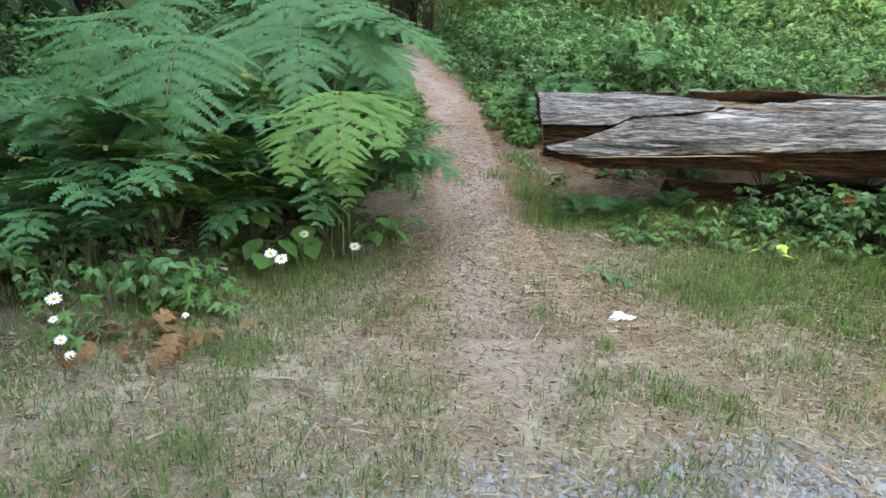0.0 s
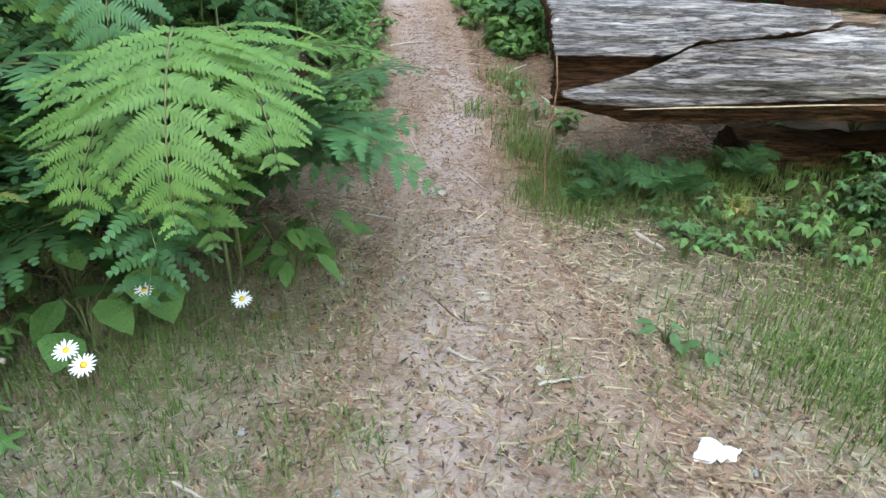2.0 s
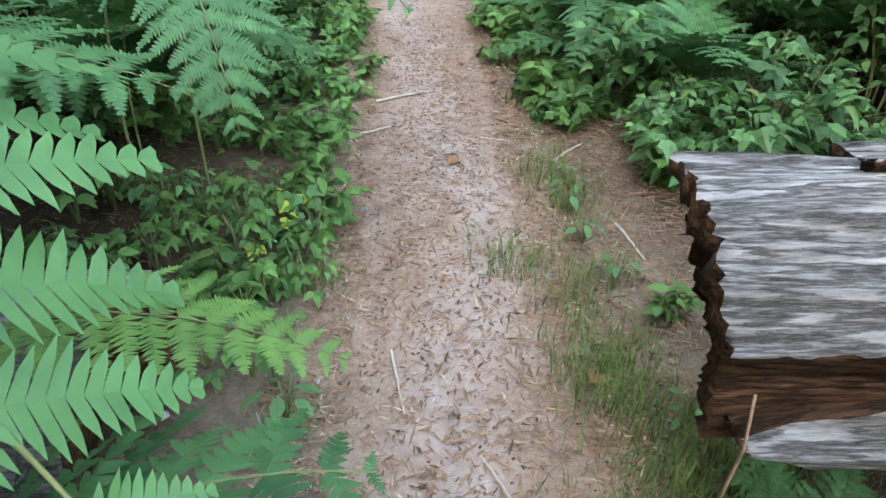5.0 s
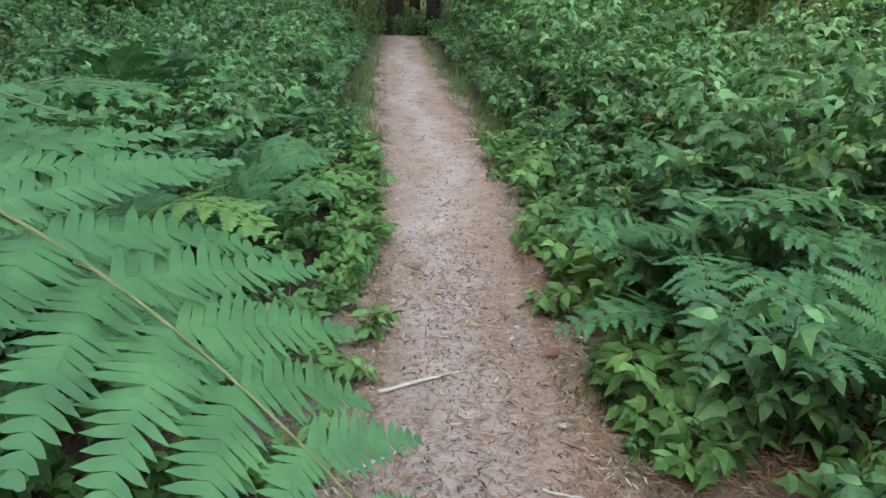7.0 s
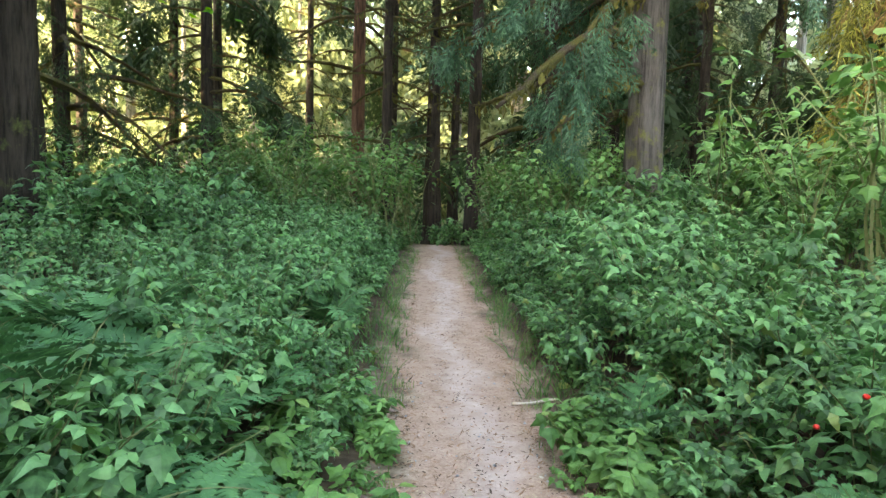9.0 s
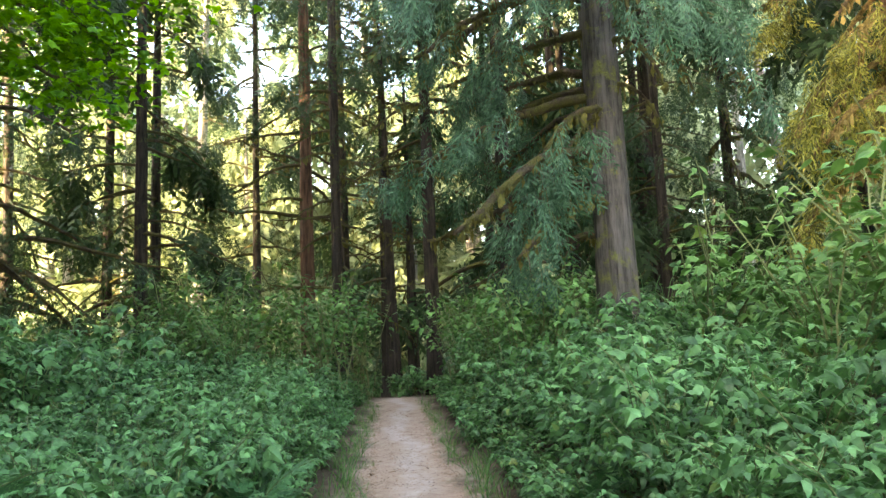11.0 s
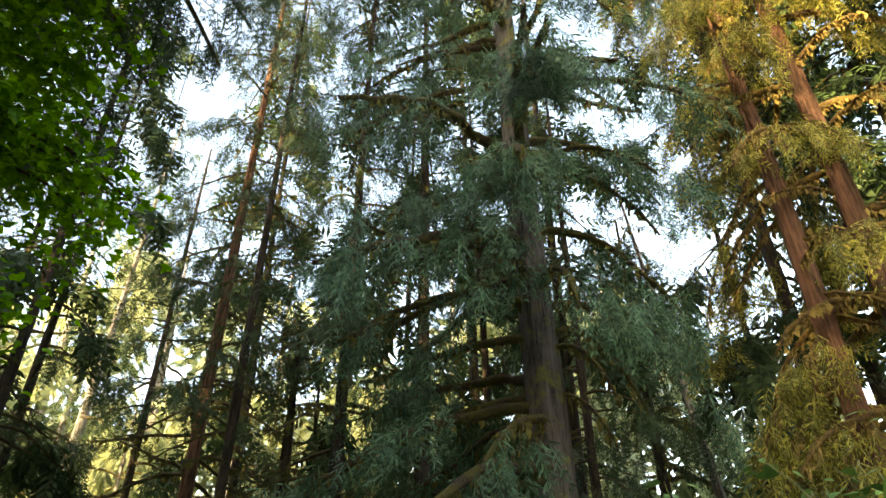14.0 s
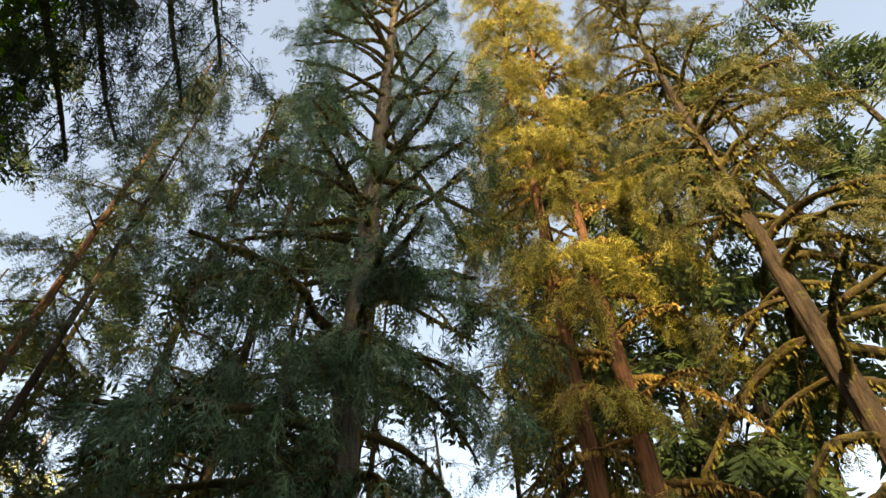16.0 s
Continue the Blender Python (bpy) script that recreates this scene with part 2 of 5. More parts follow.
def np_mesh(name, V, polys, mats, smooth=False, mat_index=None):
    """A mesh from an array of points and a list of arrays of faces (each array: faces of one size)."""
    V = np.asarray(V, dtype=np.float32)
    polys = [np.asarray(p, dtype=np.int32) for p in polys if len(p)]
    me = bpy.data.meshes.new(name)
    me.vertices.add(len(V))
    me.vertices.foreach_set("co", V.ravel())
    loops = np.concatenate([p.ravel() for p in polys])
    sizes = np.concatenate([np.full(len(p), p.shape[1], dtype=np.int32) for p in polys])
    starts = np.concatenate([[0], np.cumsum(sizes)[:-1]]).astype(np.int32)
    me.loops.add(len(loops))
    me.loops.foreach_set("vertex_index", loops)
    me.polygons.add(len(sizes))
    me.polygons.foreach_set("loop_start", starts)
    me.polygons.foreach_set("use_smooth", np.full(len(sizes), smooth))
    for m in (mats if isinstance(mats, (list, tuple)) else [mats]):
        me.materials.append(m)
    if mat_index is not None:
        me.polygons.foreach_set("material_index", np.asarray(mat_index, dtype=np.int32))
    me.update(calc_edges=True)
    return me


def thing(name, label, category, group="", kind="", data=None):
    return tagged(new(name, data), label, category, group, kind)


def part(name, me, parent, label=""):
    ob = new(name, me)
    ob.parent = parent
    return tagged(ob, label) if label else ob


def merge(chunks):
    """Join (V, tri faces) chunks."""
    Vs, Fs, n = [], [], 0
    for V, F in chunks:
        Vs.append(V)
        Fs.append(np.asarray(F) + n)
        n += len(V)
    return np.concatenate(Vs), np.concatenate(Fs)


def scatter(template, mats):
    """Copies of one (V, F) under an array of 4x4 matrices, as one (V, F)."""
    V, F = template
    mats = np.asarray(mats)
    K = len(mats)
    W = np.einsum('kij,nj->kni', mats[:, :3, :3], V) + mats[:, None, :3, 3]
    G = F[None] + (np.arange(K) * len(V))[:, None, None]
    return W.reshape(-1, 3), G.reshape(-1, F.shape[1])


def frames(pos, fwd, up, scale):
    """Matrices whose x runs along fwd, z near up."""
    f = fwd / np.linalg.norm(fwd, axis=1, keepdims=True)
    s = np.cross(up, f)
    s /= np.linalg.norm(s, axis=1, keepdims=True) + 1e-9
    u = np.cross(f, s)
    M = np.zeros((len(pos), 4, 4))
    sc = np.asarray(scale).reshape(-1, 1)
    M[:, :3, 0], M[:, :3, 1], M[:, :3, 2], M[:, :3, 3] = f * sc, s * sc, u * sc, pos
    M[:, 3, 3] = 1
    return M


def tube(pts, radii, sides=6, rough=0.0, seed=0):
    """A tapering tube along points, with a closed tip."""
    pts = np.asarray(pts, float)
    radii = np.asarray(radii, float)
    n = len(pts)
    t = np.gradient(pts, axis=0)
    t /= np.linalg.norm(t, axis=1, keepdims=True) + 1e-9
    ref = np.where(np.abs(t[:, 2:3]) > 0.9, np.array([[1.0, 0, 0]]), np.array([[0, 0, 1.0]]))
    a = np.cross(t, ref)
    a /= np.linalg.norm(a, axis=1, keepdims=True) + 1e-9
    b = np.cross(t, a)
    th = np.arange(sides) * 2 * math.pi / sides
    r = np.repeat(radii[:, None], sides, 1)
    if rough:
        g = np.random.default_rng(seed)
        r = r * (1 + rough * g.standard_normal((n, sides)))
    V = pts[:, None] + r[:, :, None] * (np.cos(th)[None, :, None] * a[:, None] + np.sin(th)[None, :, None] * b[:, None])
    V = V.reshape(-1, 3)
    i = np.arange(n - 1)[:, None] * sides
    j = np.arange(sides)[None]
    k = (j + 1) % sides
    q = np.stack([i + j, i + k, i + sides + k, i + sides + j], -1).reshape(-1, 4)
    F = np.concatenate([q[:, [0, 1, 2]], q[:, [0, 2, 3]]])
    caps = []
    for base, c in ((0, pts[0]), ((n - 1) * sides, pts[-1])):
        V = np.concatenate([V, c[None]])
        for s in range(sides):
            caps.append((base + s, base + (s + 1) % sides, len(V) - 1))
    return V, np.concatenate([F, np.array(caps)])


# ---------- leaf shapes ----------
def lobed_leaf():
    """Five-lobed leaf, length 1 along x, slightly cupped."""
    out = [(0, 0), (0.03, 0.33), (0.34, 0.50), (0.47, 0.25), (1.0, 0.0), (0.47, -0.25), (0.34, -0.50), (0.03, -0.33)]
    V = [(0.33, 0, 0.06)] + [(x, y, -0.22 * abs(y) - 0.20 * max(0, x - 0.4)) for x, y in out]
    F = [(0, i, i % 8 + 1) for i in range(1, 9)]
    return np.array(V, float), np.array(F)


def three_leaflets():
    """A bramble leaf: three pointed leaflets, length 1 along x."""
    V, F = [], []
    for turn, ln, x0 in ((0.0, 0.62, 0.38), (1.15, 0.56, 0.30), (-1.15, 0.56, 0.30)):
        c, s = math.cos(turn), math.sin(turn)
        n = len(V)
        for u, w, z in ((0, 0, 0), (0.30, 0.27, 0.04), (0.30, -0.27, 0.04), (0.66, 0.20, -0.03), (0.66, -0.20, -0.03), (1.0, 0, -0.16)):
            a, b = u * ln, w * ln
            V.append((x0 + a * c - b * s, a * s + b * c, z * ln * 1.6 - 0.10 * abs(s) * u))
        F.extend([(n, n + 2, n + 1), (n + 1, n + 2, n + 4), (n + 1, n + 4, n + 3), (n + 3, n + 4, n + 5)])
    return np.array(V, float), np.array(F)


def toothed_leaf():
    """Leaf with five pointed lobes and toothed edges, length 1 along x."""
    tips = ((-2.15, 0.42), (-1.02, 0.56), (0.0, 0.72), (1.02, 0.56), (2.15, 0.42))
    out = []
    for a in np.linspace(-2.9, 2.9, 33):
        r = max(h * math.exp(-((a - c) / 0.36) ** 2) for c, h in tips)
        r = max(r, 0.24) * (1.06 if len(out) % 2 else 0.93)
        out.append((0.30 + r * math.cos(a), r * math.sin(a)))
    V = [(0.30, 0, 0.05)] + [(x, y, -0.25 * abs(y) - 0.22 * max(0, x - 0.4)) for x, y in out]
    F = [(0, i, i % 33 + 1) for i in range(1, 34)]
    return np.array(V, float), np.array(F)


def ovate_leaf():
    out = [(0, 0), (0.18, 0.20), (0.45, 0.26), (0.75, 0.15), (1, 0), (0.75, -0.15), (0.45, -0.26), (0.18, -0.20)]
    V = [(0.45, 0, 0.0)] + [(x, y, 0.22 * abs(y) - 0.14 * x * x) for x, y in out]
    F = [(0, i, i % 8 + 1) for i in range(1, 9)]
    return np.array(V, float), np.array(F)


def spray_template(seed, pairs=8, wide=0.34, droop=0.25, sub=3):
    """A flat drooping conifer spray, length 1 along x: a stem with branchlets that bear small scales."""
    g = np.random.default_rng(seed)
    V, F = [], []

    def blade(p, d, ln, w):
        d = d / np.linalg.norm(d)
        s = np.cross(d, (0, 0, 1.0))
        s /= np.linalg.norm(s) + 1e-9
        n = len(V)
        V.extend([p, p + d * ln * 0.45 + s * w, p + d * ln, p + d * ln * 0.45 - s * w])
        F.extend([(n, n + 1, n + 2), (n, n + 2, n + 3)])
    for i in range(pairs):
        u = (i + 0.6) / pairs
        p = np.array([u, 0.03 * math.sin(9 * u + seed), -droop * u * u])
        for sg in (-1, 1):
            ln = wide * (1 - 0.55 * u) * g.uniform(0.6, 1.25)
            d = np.array([0.75, sg * 0.8, -0.25 - 0.3 * g.random()])
            d /= np.linalg.norm(d)
            blade(p, d, ln, 0.019 if sub else 0.060)
            for k in range(sub):
                q = p + d * ln * (0.25 + 0.25 * k)
                dd = np.array([0.9, sg * (0.1 + 0.5 * (k % 2)) - 0.3 * sg * (1 - k % 2), -0.3 - 0.3 * g.random()])
                blade(q, dd, ln * 0.55, 0.017)
    blade(np.array([0, 0, 0.0]), np.array([1, 0, -droop * 0.6]), 1.0, 0.015)
    return np.array(V, float), np.array(F)


def frond_geometry(line, k0, g, pairs, sub, wide, lag=0.16):
    """Stem tube and twice-divided blade along a line in the x-z plane; the blade starts at its point k0."""
    n = len(line)
    TV, TF = tube(line, np.interp(np.arange(n), [0, k0, n - 1], [0.0075, 0.005, 0.0012]) * (0.6 + wide), 4)
    leaflets = []
    blade = line[k0:]
    run = np.concatenate([[0], np.cumsum(np.linalg.norm(np.diff(blade, axis=0), axis=1))])
    whole = run[-1]
    gap = whole / pairs
    side = np.array([0, 1.0, 0])
    for i in range(pairs + 1):
        u = min(0.985, (i + 0.15) / pairs)
        p = np.array([np.interp(u * whole, run, blade[:, c]) for c in range(3)])
        q = np.array([np.interp(min(1.0, u + 0.03) * whole, run, blade[:, c]) for c in range(3)])
        t = (q - p) / (np.linalg.norm(q - p) + 1e-9)
        for sg in (-1, 1):
            ln = (wide * (1 - u) ** 0.82 + 0.02) * g.uniform(0.86, 1.1)
            d = side * sg * 0.88 + t * (0.46 + 0.10 * g.normal()) + np.array([0, 0, 0.10 + 0.07 * g.normal()])
            sink = lag * g.uniform(0.4, 2.2)
            d /= np.linalg.norm(d)
            nrm = np.cross(t, side)
            nrm = nrm if nrm[2] >= 0 else -nrm
            across = np.cross(nrm, d)
            m = max(4, int(round(sub * (0.3 + 0.7 * ln / wide))))
            reach = min(gap * 0.80, ln * 0.36)
            v = np.arange(m + 1)[:, None] / m
            N = p + d * ln * v + np.array([[0, 0, -sink * ln]]) * v * v + across * (0.05 * ln * g.normal()) * v * v
            V, F = list(N), []
            for j in range(m):
                w = (j + 0.4) / m
                c, h = 0.5 * (N[j] + N[j + 1]), 0.5 * (N[j + 1] - N[j])
                ll = reach * (1 - 0.86 * w ** 1.5) * (0.75 + 0.25 * min(1, 6 * w)) * g.uniform(0.86, 1.12)
                for s2 in (-1, 1):
                    e = across * s2 * 0.93 + d * 0.36 + nrm * (0.10 * g.normal() - 0.08)
                    e /= np.linalg.norm(e)
                    b = len(V)
                    V.extend([c + e * ll * 0.6 + h * 0.85, c + e * ll + h * 0.2, c + e * ll * 0.6 - h * 0.75])
                    F.extend([(j, j + 1, b), (j, b, b + 2), (b + 2, b, b + 1)])
            leaflets.append((np.array(V), np.array(F)))
    return (TV, TF), leaflets


def frond_of(name, geo, mat):
    (TV, TF), leaflets = geo
    V, F = merge(leaflets)
    return np_mesh(name, np.concatenate([TV, V]), [np.concatenate([TF, F + len(TV)])], [M_STEM, mat], False, np.concatenate([np.zeros(len(TF)), np.ones(len(F))]))


def frond_mesh(name, mat, seed, length=1.0, pairs=13, sub=14, bend=0.55, wide=0.42):
    """A fern frond that leaves the origin upwards and arches over along x."""
    g = np.random.default_rng(seed)
    ts = np.linspace(0, 1, 24)
    ang = radians(74) - bend * 2.6 * ts ** 1.4
    step = np.stack([np.cos(ang), np.zeros(24), np.sin(ang)], 1) * (length / 23)
    line = np.concatenate([[(0, 0, 0)], np.cumsum(step[:-1], 0)])
    line[:, 1] += 0.05 * length * (g.random() - 0.5) * np.sin(3 * ts)
    return frond_of(name, frond_geometry(line, 7, g, pairs, sub, wide * length), mat)


LOBED, OVATE, TOOTHED, THREE = lobed_leaf(), ovate_leaf(), toothed_leaf(), three_leaflets()
SPRAYS = [spray_template(s, 5, 0.40, 0.35, 2) for s in range(3)]
SPARSE = [spray_template(s + 10, 5, 0.34, 0.15, 1) for s in range(3)]
COARSE = [spray_template(s + 20, 4, 0.55, 0.2, 0) for s in range(3)]


# ---------- ground ----------
TRAIL_Y = np.array([-4, 1.0, 2.5, 4.0, 6.0, 7.6, 9.1, 10.0, 13.0, 16.6, 19.4, 22.0, 26.0, 40.0])
TRAIL_X = np.array([0.4, 0.40, 0.36, 0.30, 0.24, 0.19, 0.10, 0.0, -0.34, -0.80, -1.05, -1.35, -1.8, -3.0])
TRAIL_W = np.array([1.6, 1.3, 0.75, 0.42, 0.44, 0.41, 0.45, 0.43, 0.46, 0.42, 0.42, 0.36, 0.3, 0.3])


def trail_x(y):
    return np.interp(y, TRAIL_Y, TRAIL_X)


def trail_w(y):
    return np.interp(y, TRAIL_Y, TRAIL_W)


def wave(x, y, s, seed):
    """Smooth cheap noise for the lie of the land, about -1 to 1."""
    return (np.sin(x * s + seed) * np.cos(y * s * 0.9 + 2.1 * seed) + 0.6 * np.sin(x * s * 2.3 - 1.7 * seed + y * s * 1.1)
            + 0.4 * np.cos(y * s * 3.7 + x * s * 1.9 + seed)) / 2.0


def ground_z(x, y):
    x, y = np.asarray(x, float), np.asarray(y, float)
    d = np.maximum(np.abs(x - trail_x(y)) - trail_w(y), 0)
    bank = 0.10 * np.clip(d / 0.8, 0, 1) * np.clip((y - 4.0) / 3, 0, 1) + 0.04 * np.clip(d - 0.8, 0, 3)* np.clip((y - 4.0) / 3, 0, 1)
    z = bank + 0.012 * wave(x, y, 5.0, 1.0) + 0.02 * np.clip(d * 2, 0, 1) * wave(x, y, 2.0, 3.0)
    drop = np.clip(y - 21.5, 0, 30)
    z = z - 0.05 * drop - 0.10 * np.clip(y - 23, 0, 20)
    far = np.clip(np.hypot(x, y - 10) - 55, 0, 200)
    return z + 0.02 * far


def build_ground():
    xs = np.concatenate([-np.geomspace(400, 4.0, 34), np.arange(-3.9, 3.9, 0.06), np.geomspace(4.0, 400, 34)])
    ys = np.concatenate([-np.geomspace(400, 0.6, 26), np.arange(-0.5, 14, 0.06), np.arange(14, 24, 0.15), np.geomspace(24, 420, 30)])
    X, Y = np.meshgrid(xs, ys)
    g = np.random.default_rng(3)
    Z = ground_z(X, Y)
    near = (np.abs(X) < 3.5) & (Y < 14) & (Y > -0.5)
    Z = Z + near * g.normal(0, 0.0035, X.shape)
    nx, ny = len(xs), len(ys)
    i = (np.arange(ny - 1)[:, None] * nx + np.arange(nx - 1)[None]).ravel()
    me = np_mesh("ground", np.stack([X, Y, Z], -1).reshape(-1, 3), [np.stack([i, i + 1, i + nx + 1, i + nx], 1)], M_GROUND, True)
    d = np.abs(X - trail_x(Y)) - trail_w(Y) + 0.15 * wave(X, Y, 6.0, 2.0) + 0.05 * wave(X, Y, 17.0, 5.0) + g.normal(0, 0.03, X.shape)
    trail = np.clip(0.5 - d / 0.16, 0, 1)
    trail *= np.clip((Y - 2.0) / 1.2 + 0.35 * wave(X, Y, 4, 8), 0, 1)
    e = np.clip(np.hypot((X - 0.1) / 2.0, (Y - 2.2) / 2.3) + 0.12 * wave(X, Y, 4.0, 7.0), 0, 3)
    straw = np.clip((1.15 - e) / 0.3, 0, 1)
    side = np.clip(0.9 - d / np.where((Y > 4) & (Y < 7.4), 1.0, 0.35), 0, 1) * 0.75
    straw = np.maximum(straw, side)
    gravel = np.clip((1.95 + 0.12 * X - Y + 0.25 * wave(X, Y, 3.0, 4.0)) / 0.35, 0, 1) * np.clip((X + 0.6) / 0.5, 0, 1)
    mid = np.abs(X - trail_x(Y) - 0.10 * np.sin(1.3 * Y) - 0.06 * np.sin(3.1 * Y + 1)) / (0.30 * trail_w(Y) + 0.05)
    worn = np.clip(1.25 - mid + 0.5 * wave(X, Y, 7.0, 9.0), 0, 1) * np.clip((Y - 1.8) / 1.0, 0, 1) * 0.8
    for nme, v in (("trail", trail), ("straw", straw), ("gravel", gravel), ("worn", worn)):
        me.attributes.new(nme, 'FLOAT', 'POINT').data.foreach_set("value", v.ravel().astype(np.float32))
    thing("ground", "trodden dirt trail through dark forest soil with dry straw and gravel", "ground", kind="structure", data=me)


build_ground()


# ---------- trees ----------
def trunk_mesh(name, mat, h, r0, r1, lean=(0, 0), seed=0, sides=22, ridge=0.16, flare=0.45, rings=46):
    """A trunk with long bark ridges, a flared foot and a slight bend."""
    g = np.random.default_rng(seed)
    z = np.linspace(-0.5, h, rings)
    u = np.clip(z / h, 0, 1)
    rad = r0 + (r1 - r0) * u ** 0.85 + flare * r0 * np.exp(-np.maximum(z, 0) / (1.6 * r0 + 0.2))
    cx = lean[0] * u + 0.12 * r0 * np.sin(3.1 * u + seed)
    cy = lean[1] * u + 0.12 * r0 * np.cos(2.3 * u + seed)
    th = np.arange(sides) * 2 * math.pi / sides
    groove = np.repeat(g.normal(0, 1, (1, sides)), rings, 0)
    for k in range(1, rings):
        groove[k] = 0.86 * groove[k - 1] + 0.5 * g.normal(0, 1, sides)
    R = rad[:, None] * (1 + ridge * 0.6 * groove)
    V = np.stack([cx[:, None] + R * np.cos(th), cy[:, None] + R * np.sin(th), np.repeat(z[:, None], sides, 1)], -1).reshape(-1, 3)
    i = np.arange(rings - 1)[:, None] * sides
    j = np.arange(sides)[None]
    k = (j + 1) % sides
    q = np.stack([i + j, i + k, i + sides + k, i + sides + j], -1).reshape(-1, 4)
    return np_mesh(name, V, [q, np.arange((rings - 1) * sides, rings * sides)[None]], mat, True)


def limb_line(z0, az, ln, rise, sag, curl, n=12, off=0.0, wobble=0.05, seed=0):
    """Points of a limb that leaves the trunk at height z0 towards az, sags, and curls up or down at its tip."""
    g = np.random.default_rng(seed)
    u = np.linspace(0, 1, n)
    d = np.array([math.cos(az), math.sin(az)])
    side = np.array([-d[1], d[0]])
    out = off + ln * (u - 0.12 * u ** 3)
    zz = z0 + ln * (rise * u - sag * u ** 2 + curl * u ** 4)
    w = np.cumsum(g.normal(0, wobble * ln / n, n))
    ww = np.cumsum(g.normal(0, wobble * ln / n, n))
    return np.stack([d[0] * out + side[0] * w, d[1] * out + side[1] * w, zz + ww], 1)


def foliage_along(lines, templates, count, size, g, down=0.7, spread=0.35, start=0.25):
    """Sprays set along limbs, pointing outward and down."""
    pos, fwd, sc = [], [], []
    whole = sum(np.linalg.norm(np.diff(L, axis=0), axis=1).sum() for L in lines)
    for L in lines:
        seg = np.linalg.norm(np.diff(L, axis=0), axis=1).sum()
        for _ in range(int(seg * count / whole + g.random())):
            u = start + (1 - start) * math.sqrt(g.random())
            k = u * (len(L) - 1)
            a = min(int(k), len(L) - 2)
            p = L[a] + (L[a + 1] - L[a]) * (k - a)
            t = L[a + 1] - L[a]
            t = t / (np.linalg.norm(t) + 1e-9)
            s = np.array([-t[1], t[0], 0])
            d = t * g.uniform(0.1, 1.0) + s * g.normal(0, 0.8) + np.array([0, 0, -down * g.uniform(0.3, 1.3)])
            pos.append(p + g.normal(0, spread * 0.3, 3))
            fwd.append(d)
            sc.append(size * g.uniform(0.55, 1.25))
    pos, fwd, sc = np.array(pos), np.array(fwd), np.array(sc)
    up = np.array([[0, 0, 1.0]]) + g.normal(0, 0.45, (len(pos), 3))
    M = frames(pos, fwd, up, sc)
    pick = g.integers(0, len(templates), len(pos))
    return merge([scatter(t, M[pick == i]) for i, t in enumerate(templates) if (pick == i).any()])


def moss_strands(lines, per_m, size, g):
    """Ragged tufts of moss that hang below the limbs."""
    V, F = [], []
    for L in lines:
        seg = np.linalg.norm(np.diff(L, axis=0), axis=1).sum()
        for _ in range(int(seg * per_m)):
            k = g.uniform(0.05, 0.97) * (len(L) - 1)
            a = min(int(k), len(L) - 2)
            p = L[a] + (L[a + 1] - L[a]) * (k - a) + g.normal(0, 0.03, 3)
            ln = size * g.uniform(0.3, 1.4)
            w = 0.010 + 0.022 * g.random()
            az = g.uniform(0, math.pi)
            s = np.array([math.cos(az), math.sin(az), 0]) * w
            n = len(V)
            V.extend([p - s, p + s, p + s * 0.5 + (g.normal(0, .03), g.normal(0, .03), -ln * 0.6), p + (0, 0, -ln), p - s * 0.6 + (g.normal(0, .03), 0, -ln * 0.5)])
            F.extend([(n, n + 1, n + 2), (n, n + 2, n + 4), (n + 4, n + 2, n + 3)])
    return np.array(V), np.array(F)


def twigs_of(lines, g, per=4, ln=0.9, down=0.35):
    """Side branches of limbs."""
    out = []
    for L in lines:
        n = len(L)
        for _ in range(per):
            a = int(g.integers(n // 3, n - 1))
            t = L[a] - L[a - 1]
            t = t / (np.linalg.norm(t) + 1e-9)
            s = np.array([-t[1], t[0], 0]) * g.choice([-1, 1])
            d = t * 0.6 + s * g.uniform(0.4, 1.0)
            m = ln * g.uniform(0.5, 1.3)
            u = np.linspace(0, 1, 6)[:, None]
            out.append(L[a] + d[None] * u * m + np.array([[0, 0, -down * m]]) * u ** 2)
    return out


